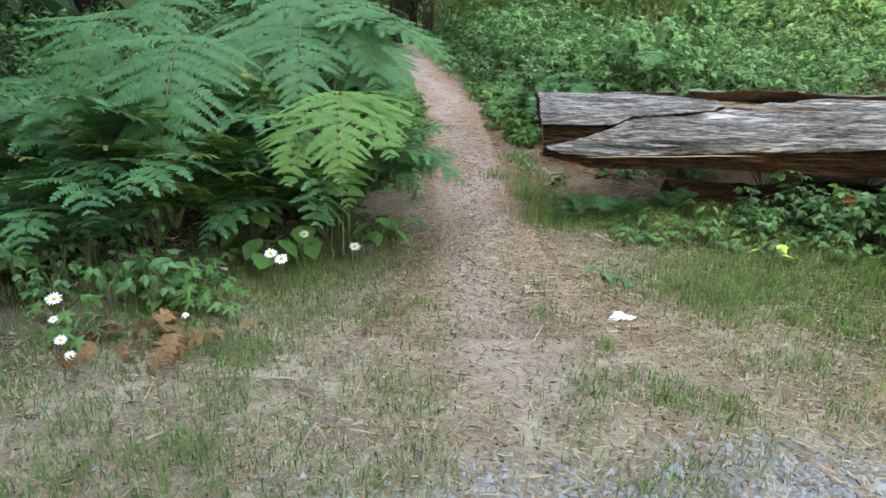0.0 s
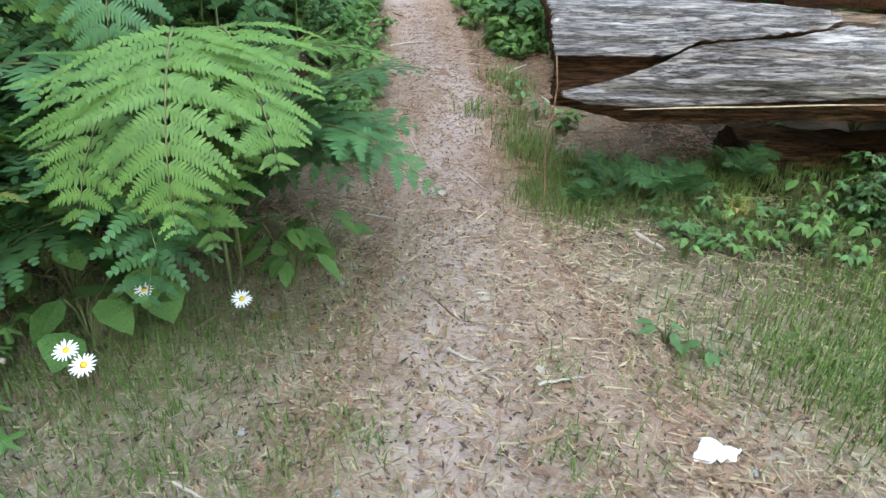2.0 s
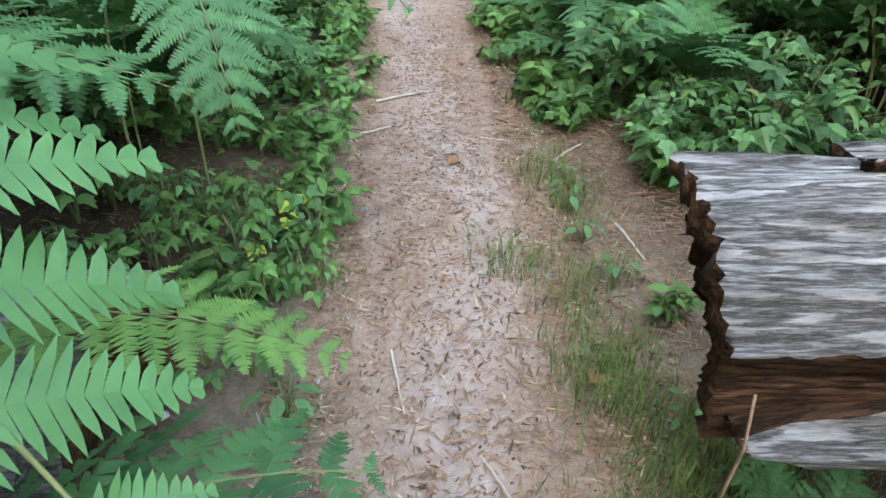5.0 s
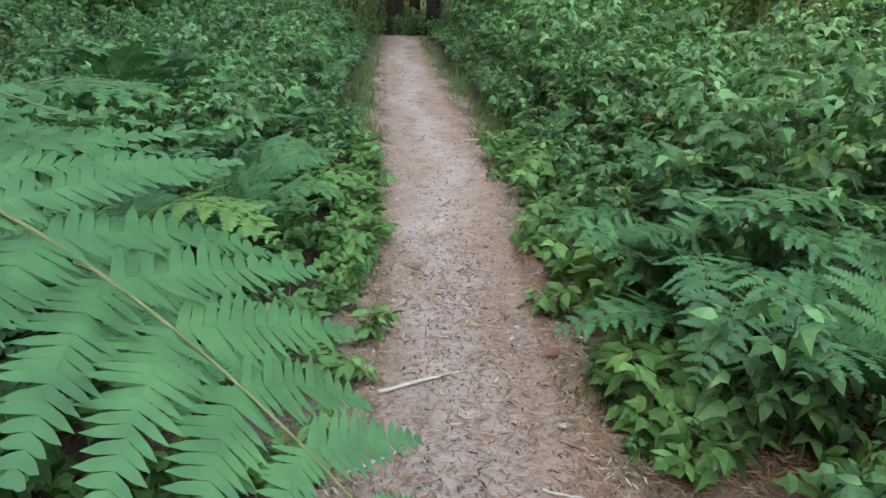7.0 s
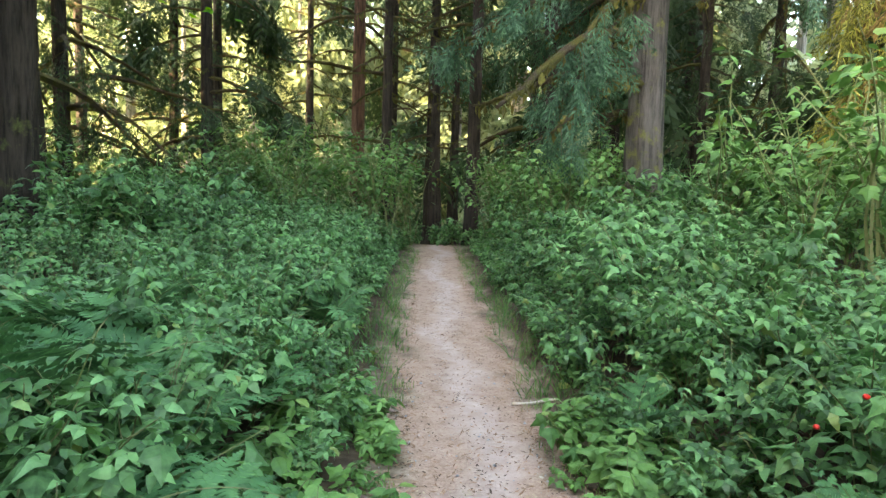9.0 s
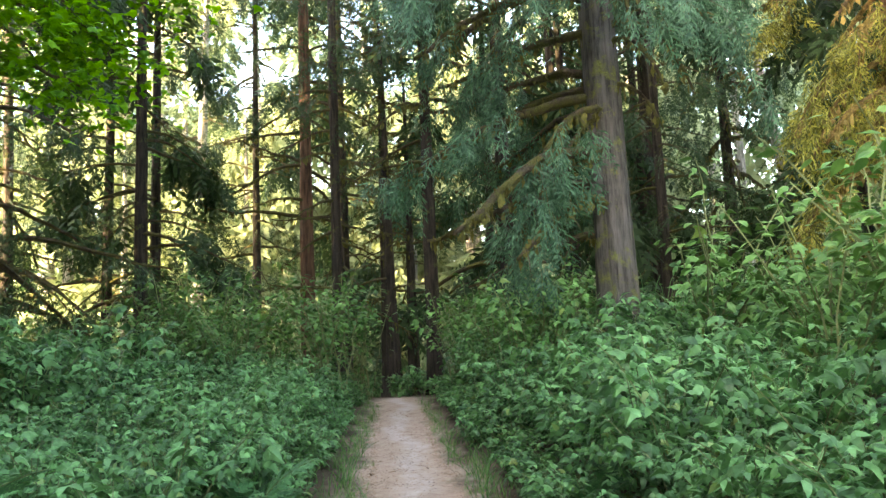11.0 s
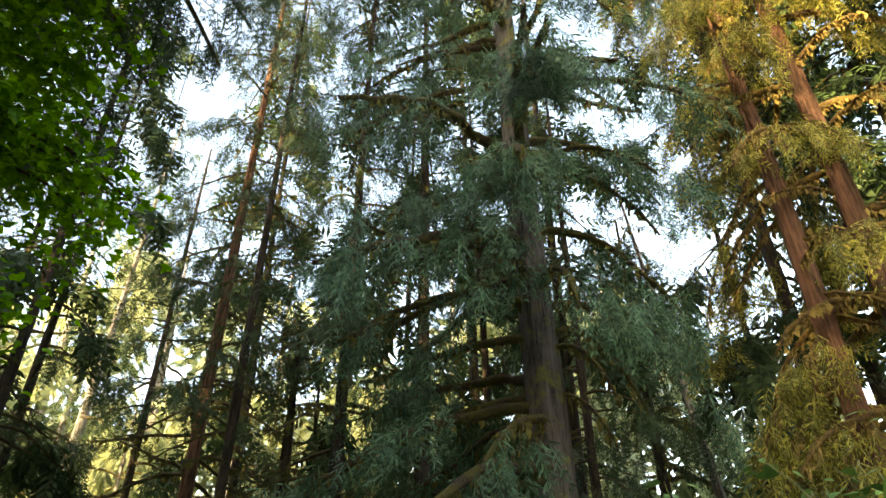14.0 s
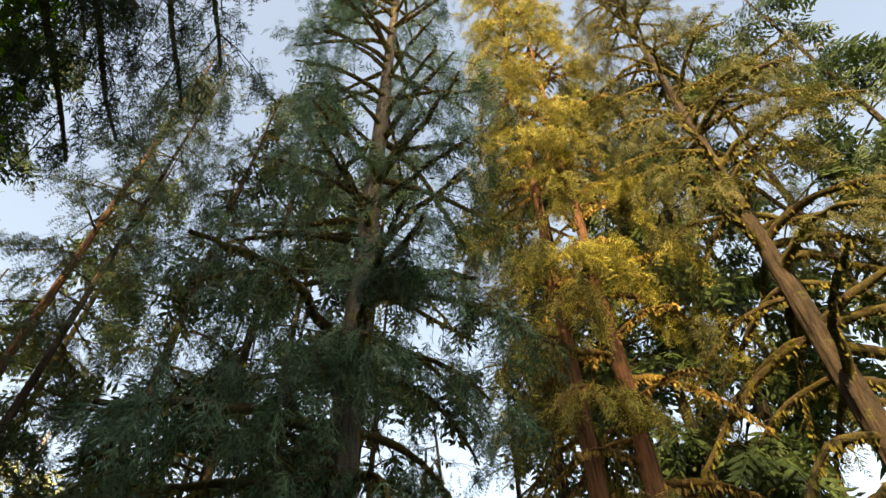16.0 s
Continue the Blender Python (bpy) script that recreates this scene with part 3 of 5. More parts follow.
def conifer(name, label, bark, leaf, loc, h, r, limbs, first, ln, templates=SPRAYS, count=900, size=0.5, seed=0, rise=0.15, sag=0.55, curl=0.2,
            moss=0.0, turn=None, lean=(0, 0), top=0.15, limb_mat=None, group="", dead=0, single=True, twig=4, extra=(), start=0.3, leafy=(), taper=0.7, stout=1.0, moss_mat=None):
    """A conifer: trunk, limbs that shorten towards the top, a crown of sprays, hanging moss."""
    g = np.random.default_rng(seed)
    tree = thing(name, label, "tree", group)
    part("trunk", trunk_mesh("trunk", bark, h, r, 0.03, lean, seed), tree)
    lines, bare = [], []
    for i in range(limbs + dead):
        u = (i + 0.5 * g.random()) / (limbs + dead)
        z = first + (h * 0.97 - first) * u
        az = g.uniform(0, 2 * math.pi) if turn is None else turn(g, u)
        m = ln * ((1 - u) ** taper * (1 - top) + top) * g.uniform(0.65, 1.2)
        L = limb_line(z + 0.25 * math.sin(5.1 * i), az, m, rise + 0.16 * math.sin(2.4 * i + seed), sag * g.uniform(0.7, 1.3), curl, 12, 0.0, 0.10, seed * 131 + i)
        L[:, 0] += lean[0] * z / h
        L[:, 1] += lean[1] * z / h
        (bare if i < dead else lines).append(L)
    reach = [limb_line(z0, az, m, up, dn, cu, 12, 0.0, 0.08, 950 + k) for k, (z0, az, m, up, dn, cu) in enumerate(leafy)]
    lines += reach
    for k, (z0, az, m, up, dn, cu) in enumerate(extra):
        bare.append(limb_line(z0, az, m, up, dn, cu, 12, 0.0, 0.05, 900 + k))
    for L in lines + bare:
        m = np.linalg.norm(L[-1] - L[0])
        rr = stout * (0.020 + 0.017 * m) * np.linspace(1, 0.30, len(L))
        V, F = tube(L, rr, 6, 0.16, len(L))
        if not single:
            part("limb", np_mesh("limb", V, [F], limb_mat or M_LIMB, True), tree)
    tw = twigs_of(lines, g, twig) + twigs_of(reach, g, 12 if name == 'hemlock_tree' else 3, 1.2, 0.5)
    small = [tube(L, (0.012 * np.linspace(1, 0.3, len(L))), 3) for L in tw + twigs_of(bare, g, 3, 0.6)]
    if single:
        small += [tube(L, (0.018 + 0.015 * np.linalg.norm(L[-1] - L[0])) * np.linspace(1, 0.22, len(L)), 4) for L in lines + bare]
    V, F = merge(small)
    tagged(part("twigwork", np_mesh("twigwork", V, [F], limb_mat or M_LIMB, False), tree), kind="stuff")
    V, F = foliage_along(lines + tw + tw, templates, count, size, g, start=start)
    part("crown", np_mesh("crown", V, [F], leaf), tree)
    if moss:
        V, F = moss_strands(lines + bare, moss * 3.4, 0.17, g)
        tagged(part("moss", np_mesh("moss", V, [F], moss_mat or M_MOSS), tree, "drooping yellow-green moss"), kind="stuff")
    tree.matrix_basis = pose(loc[0], loc[1], float(ground_z(loc[0], loc[1])) - 0.05)
    return tree


def toward(az0, wide):
    return lambda g, u: az0 + g.normal(0, wide)


def cedar_turn(g, u):
    if u < 0.14:
        return g.choice([math.pi, -2.5, 2.6]) + g.normal(0, 0.35)
    return wide_turn(g, u)


def wide_turn(g, u):
    """More limbs to the open sides of the old cedar."""
    return g.choice([math.pi, -2.4, -1.2, 0.2, 1.6, 2.4], p=[0.24, 0.28, 0.20, 0.12, 0.06, 0.10]) + g.normal(0, 0.45)


# low mossy limbs of the old cedar: height, bearing, length, rise, sag, tip
CEDAR_LIMBS = ((6.9, math.pi + 0.1, 3.4, -0.25, 0.30, 0.0), (5.9, -0.1, 1.5, 0.55, 1.35, 0.0), (5.6, -0.9, 1.2, 0.4, 1.3, 0.0), (4.9, -0.5, 0.9, 0.3, 1.2, 0.0), (9.8, 0.0, 2.6, 0.25, 0.75, 0.0),
               (9.0, -0.3, 2.2, 0.2, 0.9, 0.0), (4.4, 3.6, 1.2, 0.1, 0.9, 0.0), (11.3, 2.9, 3.6, 0.15, 0.35, 0.0), (12.4, 2.8, 3.4, 0.3, 0.45, 0.0), (13.8, 3.3, 3.2, 0.25, 0.4, 0.0), (12.0, 0.2, 2.4, 0.1, 0.4, 0.0))
CEDAR_LEAFY = ((6.6, -1.6, 2.3, 0.2, 0.8, 0), (4.5, -2.4, 2.2, 0.2, 0.8, 0), (8.2, -2.1, 2.8, 0.2, 0.7, 0), (3.7, -2.7, 2.0, 0.1, 0.7, 0), (6.3, -0.4, 2.3, 0.2, 0.8, 0), (7.8, 0.0, 2.6, 0.2, 0.8, 0), (10.2, -1.7, 2.6, 0.2, 0.7, 0), (9.2, -0.7, 2.4, 0.2, 0.7, 0))
conifer("red_cedar_tree", "old grey-barked cedar with long drooping mossy limbs", M_CEDARBARK, M_CEDARLEAF, (2.5, 18.5), 46, 0.315, 104, 2.6, 4.0,
        count=8600, size=0.56, seed=11, start=0.34, taper=0.3, extra=CEDAR_LIMBS, leafy=CEDAR_LEAFY, rise=0.22, sag=0.75, curl=0.28, moss=7, turn=cedar_turn, lean=(-0.5, 0.3), single=False, twig=6, dead=4, stout=1.2)
conifer("fir_tree", "red-barked fir lit by low sun with bare lower limbs", M_REDBARK, M_FIRLEAF, (-4.25, 26.8), 36, 0.215, 80, 5.0, 3.2,
        SPARSE, 4600, 0.52, 21, 0.05, 0.45, 0.2, 3, None, (0.25, 0), dead=16, single=True, twig=6)
conifer("fir_tree", "slim dark fir with short bare twigs and thin crown", M_DARKBARK, M_FIRLEAF, (-2.9, 24.0), 28, 0.13, 60, 2.0, 1.9,
        SPARSE, 3000, 0.48, 22, 0.0, 0.4, 0.2, 2, None, (0.2, 0), dead=16)
conifer("fir_tree", "dark-trunked fir beside the end of the trail", M_DARKBARK, M_FIRLEAF, (-0.6, 22.6), 25, 0.15, 50, 4.5, 2.4,
        SPARSE, 2400, 0.5, 23, 0.05, 0.5, 0.2, 3, None, (0.15, 0), dead=10)
conifer("fir_tree", "tall pale grey fir trunk among sunlit foliage", M_GREYBARK, M_FIRLEAF, (-9.9, 33.0), 25, 0.26, 40, 8.0, 2.8,
        SPARSE, 900, 0.7, 24, 0.1, 0.4, 0.2, 0, None, (0.9, 0), dead=4)
for i, (x, y, hh, rr) in enumerate(((-1.63, 24.4, 9, 0.17), (-1.2, 24.8, 8, 0.15), (-1.9, 25.0, 10, 0.14))):
    conifer("young_fir_tree", "short brown-barked young fir with bare twigs", M_DARKBARK, M_FIRLEAF, (x, y), hh, rr, 14, 2.5, 1.4,
            SPARSE, 180, 0.45, 30 + i, 0.1, 0.4, 0.2, 2, None, (0.1 * i - 0.1, 0), group="young firs at the trail end", dead=8)
# slender firs on the left
slim = conifer("fir_tree", "slender dark fir with layered drooping branches", M_DARKBARK, M_FIRLEAF, (-9.5, 26.0), 20, 0.16, 44, 1.5, 2.4,
               SPARSE, 1500, 0.58, 41, 0.05, 0.5, 0.2, 0, None, (0.3, 0), group="slender firs", dead=8, twig=4)
for x, y, s, a in ((-8.3, 26.2, 1.05, 70), (-11.5, 24.0, 1.1, 160), (-13.5, 28.0, 1.2, 220), (-6.6, 30.0, 1.0, 300), (-15.5, 23.0, 1.15, 20), (3.2, 26.5, 1.05, 120),
                   (0.9, 27.5, 1.0, 33), (4.9, 24.0, 0.9, 260), (11.5, 27.0, 1.1, 200), (6.0, 29.5, 1.15, 100)):
    copy_thing(slim, pose(x, y, float(ground_z(x, y)), 0, 0, a) @ Matrix.Scale(s, 4))
backing = conifer("fir_tree", "tall dense shaded fir behind the old cedar", M_DARKBARK, M_FIRLEAF, (1.2, 24.2), 33, 0.2, 60, 2.2, 3.2,
                  COARSE, 1500, 1.0, 43, 0.1, 0.5, 0.1, 0, None, (0, 0), group="tall backing firs", twig=2)
for x, y, sc, a in ((9.6, 22.5, 1.05, 170), (11.6, 19.6, 1.05, 30), (5.8, 27.6, 1.1, 60), (14.2, 15.4, 1.0, 75), (13.6, 12.2, 0.85, 215), (13.0, 18.5, 1.0, 250), (-3.8, 30.5, 0.95, 310), (-7.4, 23.6, 0.8, 20), (12.5, 24.0, 1.1, 100), (3.4, 30.0, 1.1, 200), (15.8, 19.3, 1.0, 140), (14.6, 21.4, 1.05, 310)):
    copy_thing(backing, pose(x, y, float(ground_z(x, y)) - 0.1, 0, 0, a) @ Matrix.Scale(sc, 4))
# big dark trees at the left edge
conifer("hemlock_tree", "large dark hemlock with hanging branches in shade", M_DARKBARK, M_FIRLEAF, (-7.9, 17.3), 24, 0.40, 60, 2.6, 4.2,
        SPARSE, 1700, 0.6, 51, 0.1, 0.6, 0.15, 0, None, (0, 0))
conifer("hemlock_tree", "dark hemlock trunk with low drooping branches", M_DARKBARK, M_FIRLEAF, (-9.4, 20.8), 23, 0.17, 56, 2.0, 3.6,
        SPARSE, 2000, 0.7, 52, 0.1, 0.6, 0.15, 0, None, (0, 0))
# dark drooping tree behind the leaning pole, and the pole itself
conifer("cedar_tree", "shaded cedar with drooping branches down to the brush", M_DARKBARK, M_FIRLEAF, (7.2, 25.6), 14, 0.22, 50, 0.8, 3.0,
        SPARSE, 1700, 0.62, 61, 0.0, 0.75, 0.1, 4, None, (0, 0))
conifer("leaning_tree", "thin pale leaning trunk with few mossy branches", M_GREYBARK, M_FIRLEAF, (8.9, 25.0), 15, 0.17, 8, 9.0, 1.8,
        SPARSE, 120, 0.5, 62, 0.1, 0.4, 0.2, 6, None, (-1.8, 0), dead=6)
# sunlit trees on the right; low sun is painted into their golden colours
conifer("cedar_tree", "tall sunlit cedar, drooping sprays tinted golden-green for the sun", M_REDBARK, M_SUNLEAF, (7.3, 18.8), 46, 0.21, 130, 3.4, 2.5,
        SPRAYS, 8600, 0.60, 71, 0.05, 0.8, 0.1, 8, None, (0.2, 0), single=True, taper=0.2, limb_mat=M_SUNLIMB, moss_mat=M_SUNMOSS)
conifer("mossy_tree", "sunlit reddish trunk hung with mossy limbs tinted golden for the sun", M_REDBARK, M_SUNLEAF, (8.3, 18.4), 38, 0.25, 70, 3.0, 3.0,
        SPRAYS, 4600, 0.54, 72, 0.25, 0.7, 0.0, 16, None, (0.5, 0.2), single=False, twig=5, dead=30, start=0.5, taper=0.3, limb_mat=M_SUNLIMB, stout=1.25, moss_mat=M_SUNMOSS)
# this one takes the spray colour darkened to stand for shade
conifer("mossy_tree", "sunlit straight trunk with curling moss-covered limbs, sprays darkened for shade", M_DARKBARK, M_SHADEDLEAF, (10.4, 15.2), 36, 0.30, 92, 4.0, 4.2,
        SPRAYS, 7000, 0.50, 73, 0.3, 0.8, 0.1, 14, None, (0.9, 0.1), single=False, twig=7, dead=30, start=0.4, taper=0.3, stout=1.25)
conifer("hemlock_tree", "tall shaded hemlock with branches hanging overhead", M_DARKBARK, M_FIRLEAF, (-5.0, 10.4), 27, 0.34, 34, 10.0, 4.8,
        SPARSE, 7600, 0.44, 74, 0.15, 0.45, 0.0, 0, toward(1.15, 0.4), (0.4, 0), start=0.6,
        leafy=((9.0, 1.16, 7.0, 0.25, 0.38, 0), (10.2, 1.10, 7.4, 0.25, 0.36, 0), (11.4, 1.02, 7.4, 0.25, 0.36, 0), (8.2, 1.2, 6.6, 0.28, 0.38, 0), (12.6, 0.95, 7.4, 0.22, 0.36, 0), (9.9, 1.1, 5.8, 0.25, 0.35, 0), (11.0, 1.2, 6.2, 0.25, 0.35, 0), (13.2, 1.33, 6.8, 0.2, 0.3, 0), (14.2, 1.25, 6.4, 0.2, 0.35, 0), (8.6, 0.85, 5.2, 0.3, 0.4, 0), (10.4, 1.05, 5.4, 0.25, 0.35, 0), (11.6, 0.8, 5.4, 0.25, 0.4, 0), (12.6, 1.1, 5.6, 0.2, 0.35, 0),
               (14.8, 0.95, 5.0, 0.2, 0.4, 0), (12.0, 1.25, 5.6, 0.2, 0.35, 0)))


def maple(loc, h, seed):
    """A broadleaf tree whose boughs reach over from the left."""
    g = np.random.default_rng(seed)
    tree = thing("maple_tree", "bright green bigleaf maple with arching mossy boughs", "tree")
    part("trunk", trunk_mesh("trunk", M_DARKBARK, h, 0.26, 0.06, (0.8, -0.4), seed), tree)
    lines = []
    for i in range(26):
        z = 4.6 + (h - 5) * i / 26
        az = g.normal(0.05, 0.5)
        L = limb_line(z, az, g.uniform(2.0, 4.1), 0.35, 0.45, 0.0, 12, 0, 0.14, seed * 7 + i)
        lines.append(L)
        V, F = tube(L, 0.05 * np.linspace(1, 0.2, 12), 6, 0.15, i)
        part("bough", np_mesh("bough", V, [F], M_LIMB, True), tree)
    tw = twigs_of(lines, g, 9, 1.0, 0.3)
    V, F = merge([tube(L, 0.010 * np.linspace(1, 0.3, 6), 3) for L in tw])
    part("twigwork", np_mesh("twigwork", V, [F], M_LIMB), tree)
    pos = np.concatenate([L[g.integers(1, len(L), 44)] + g.normal(0, 0.2, (44, 3)) for L in tw])
    n = len(pos)
    fwd = g.normal(0, 1, (n, 3)) * (1, 1, 0.35) + (0, 0, -0.35)
    M = frames(pos, fwd, np.array([[0, 0, 1.0]]) + g.normal(0, 0.35, (n, 3)), g.uniform(0.09, 0.16, n))
    V, F = scatter(LOBED, M)
    part("crown", np_mesh("crown", V, [F], M_MAPLE), tree)
    tree.matrix_basis = pose(loc[0], loc[1], float(ground_z(*loc)))


maple((-6.4, 15.3), 13, 81)


# far sunlit trees and an added, mostly unseen stand that shades the trail
far = conifer("far_tree", "distant sunlit yellow-green tree, leaves paled for strong sun", M_GREYBARK, M_FARLEAF, (-2, 48.0), 13, 0.25, 16, 0.6, 4.6,
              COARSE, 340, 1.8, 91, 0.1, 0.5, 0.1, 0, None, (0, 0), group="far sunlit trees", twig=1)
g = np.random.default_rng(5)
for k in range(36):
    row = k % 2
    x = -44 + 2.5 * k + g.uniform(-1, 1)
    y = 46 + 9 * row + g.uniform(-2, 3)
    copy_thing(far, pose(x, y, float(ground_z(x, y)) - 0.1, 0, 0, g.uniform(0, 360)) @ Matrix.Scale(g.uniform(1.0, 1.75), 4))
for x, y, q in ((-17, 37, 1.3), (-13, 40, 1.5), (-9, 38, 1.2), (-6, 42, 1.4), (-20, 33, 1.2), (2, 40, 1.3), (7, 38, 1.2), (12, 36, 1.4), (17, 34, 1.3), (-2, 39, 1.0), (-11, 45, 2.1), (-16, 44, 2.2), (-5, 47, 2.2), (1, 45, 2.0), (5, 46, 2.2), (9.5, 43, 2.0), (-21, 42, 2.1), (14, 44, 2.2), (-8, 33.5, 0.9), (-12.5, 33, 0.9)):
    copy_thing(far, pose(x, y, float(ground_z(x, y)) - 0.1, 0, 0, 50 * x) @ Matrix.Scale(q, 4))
# blockers set outside the view to hold off direct sun and sky light
shade = conifer("shade_tree", "unseen dense dark conifer added to shade the trail", M_DARKBARK, M_FIRLEAF, (-10.5, 2.0), 17, 0.35, 34, 0.6, 4.6,
                COARSE, 1350, 1.5, 95, 0.1, 0.5, 0.1, 0, None, (0, 0), group="trees beside the clearing", twig=1)
for x, y, s in ((-7.2, -0.9, 0.75), (-7.4, 3.9, 0.95), (-6.9, 6.6, 0.85), (-9.4, 2.6, 1.0), (-6.5, 4.7, 0.8), (-6.6, 1.4, 0.8), (-8.3, -1.9, 1.0), (-10.6, -3.2, 1.2), (-8.5, -3.5, 0.8), (-10.5, 6.5, 0.8), (-10.5, 10.5, 1.0), (-13.0, -1.0, 0.95), (-14.5, 4.5, 1.0), (-14.5, 9.5, 1.15), (-13.0, 14.5, 1.3), (-11.8, 4.4, 2.2), (-14.0, 6.8, 2.2), (-7.0, -8.0, 0.8), (-11.5, -7.0, 0.95),
                (-17.0, 17.0, 1.4), (-3.5, -11.0, 0.75), (-16.0, -6.0, 1.1), (-5.2, -4.4, 0.85), (-5.8, -6.6, 0.95), (-3.4, -6.4, 0.9), (-1.2, -7.5, 0.9), (8.2, 0.5, 0.9), (9.6, 4.6, 0.9), (7.2, -4.5, 0.9), (2.5, -10.5, 0.9), (12.0, -1.5, 1.1)):
    copy_thing(shade, pose(x, y, float(ground_z(x, y)) - 0.1, 0, 0, 40 * x + 13 * y) @ Matrix.Scale(s, 4))


# ---------- shrubs ----------
def shrub(name, label, leafshape, leafmat, height, width, leaves, leaf, stems, seed, group):
    g = np.random.default_rng(seed)
    top = thing(name, label, "shrub", group)
    lines = []
    for i in range(stems):
        az = g.uniform(0, 2 * math.pi)
        out = width * 0.5 * g.uniform(0.25, 1.0)
        hh = height * g.uniform(0.6, 1.0)
        u = np.linspace(0, 1, 8)
        b = g.normal(0, 0.05 * width, 2)
        L = np.stack([b[0] + math.cos(az) * out * u ** 1.5, b[1] + math.sin(az) * out * u ** 1.5, hh * (1.15 * u - 0.15 * u ** 3) - 0.04], 1)
        L += np.cumsum(g.normal(0, 0.012 * height, (8, 3)), 0) * (u[:, None] > 0)
        lines.append(L)
    V, F = merge([tube(L, (0.003 + 0.004 * height) * np.linspace(1, 0.35, 8), 3) for L in lines])
    tagged(part("stalk", np_mesh("stalk", V, [F], M_STEM), top), kind="stuff")
    which = g.integers(0, stems, leaves)
    k = 1.0 + 6.0 * g.random(leaves) ** 0.55
    a = np.minimum(k.astype(int), 6)
    pos = np.array([lines[w][i] + (lines[w][i + 1] - lines[w][i]) * (q - i) for w, i, q in zip(which, a, k)])
    az = g.uniform(0, 2 * math.pi, leaves)
    d = np.stack([np.cos(az), np.sin(az), g.normal(-0.35, 0.35, leaves)], 1)
    pos = pos + d * (0.10 * width * g.random(leaves))[:, None]
    M = frames(pos, d, np.array([[0, 0, 1.0]]) + g.normal(0, 0.36, (leaves, 3)), leaf * g.uniform(0.6, 1.45, leaves))
    other = OVATE if leafshape is LOBED else LOBED
    V, F = merge([scatter(leafshape, M[: 2 * leaves // 3]), scatter((other[0] * (1, 0.85, 1), other[1]), M[2 * leaves // 3:])])
    part("foliage", np_mesh("foliage", V, [F], leafmat), top)
    return top


def spread_copies(sources, spots, g, tilt=6):
    """The first spot of each source moves it; the rest are copies."""
    used = set()
    for x, y, s in spots:
        k = int(g.integers(0, len(sources)))
        m = pose(x, y, float(ground_z(x, y)), g.normal(0, tilt), g.normal(0, tilt), g.uniform(0, 360)) @ Matrix.Scale(s, 4)
        if k in used:
            copy_thing(sources[k], m)
        else:
            sources[k].matrix_basis = m
            used.add(k)


LOW = [shrub("ground_plant", "low leafy green plant at the trail edge", OVATE if i % 2 else LOBED, M_LOWLEAF, 0.26, 0.42, 50, 0.08, 4, 100 + i, "low plants along the trail") for i in range(4)]
MID = [shrub("berry_shrub", "knee-high green berry shrub with lobed leaves", THREE, M_BERRY, 0.62, 0.8, 150, 0.108, 9, 110 + i, "berry shrubs") for i in range(4)]
TALL = [shrub("tall_berry_shrub", "chest-high thicket of green lobed leaves", THREE, M_BERRY, 1.25, 1.25, 330, 0.118, 12, 120 + i, "tall berry shrubs") for i in range(4)]
VTALL = [shrub("salmonberry_thicket", "head-high thicket of small green lobed leaves", THREE, M_BERRY, 1.75, 1.5, 480, 0.115, 14, 140 + i, "head-high thickets") for i in range(3)]
FINE = [shrub("fine_leaf_shrub", "upright shrub with small pale green leaves", OVATE, M_LOWLEAF, 1.2, 1.1, 420, 0.055, 14, 130 + i, "fine-leaved shrubs") for i in range(2)]

g = np.random.default_rng(17)
low, mid, tall, fine, vtall = [], [], [], [], []


def blocked(x, y):
    """Spots kept free: the clearing, the logs, fern stools."""
    if y < 4.0 and abs(x - 0.15) < 1.5 + 0.1 * y:
        return True
    return 4.2 < y < 5.35 and (x > 0.3 or x < -0.3)


for y in np.arange(2.6, 21.5, 0.45):
    for sg in (-1, 1):
        w = float(trail_w(y))
        c = float(trail_x(y))
        for d in np.arange(0.10, 2.7, 0.40):
            yy, dd = y + g.uniform(-0.2, 0.2), d + g.uniform(-0.12, 0.15)
            x = c + sg * (w + dd)
            if sg > 0 and 5.2 < yy < 6.9 and dd < 0.55:
                continue
            if blocked(x, yy) or (yy < 3.4 and sg > 0) or (yy < 3.5 and sg < 0 and x > -2.3):
                continue
            if yy > 6.6 or sg < 0 and yy < 4 or sg > 0 and yy > 5.6:
                if dd < 0.38:
                    low.append((x, yy, g.uniform(0.6, 1.2)))
                elif dd < 0.68 or (sg > 0 and yy < 7.5 and dd < 1.6):
                    mid.append((x, yy, g.uniform(0.6, 1.1) * (0.85 if sg < 0 else 1.0)))
                    if g.random() < 0.4:
                        low.append((x + g.uniform(-.2, .2), yy, g.uniform(0.8, 1.3)))
                elif yy < 8 and sg < 0:
                    mid.append((x, yy, g.uniform(0.8, 1.1)))
                else:
                    if g.random() < 0.62:
                        tall.append((x, yy, g.uniform(0.78, 1.15) * (0.84 if sg < 0 else 1.0)))
                    else:
                        mid.append((x, yy, g.uniform(0.9, 1.4)))
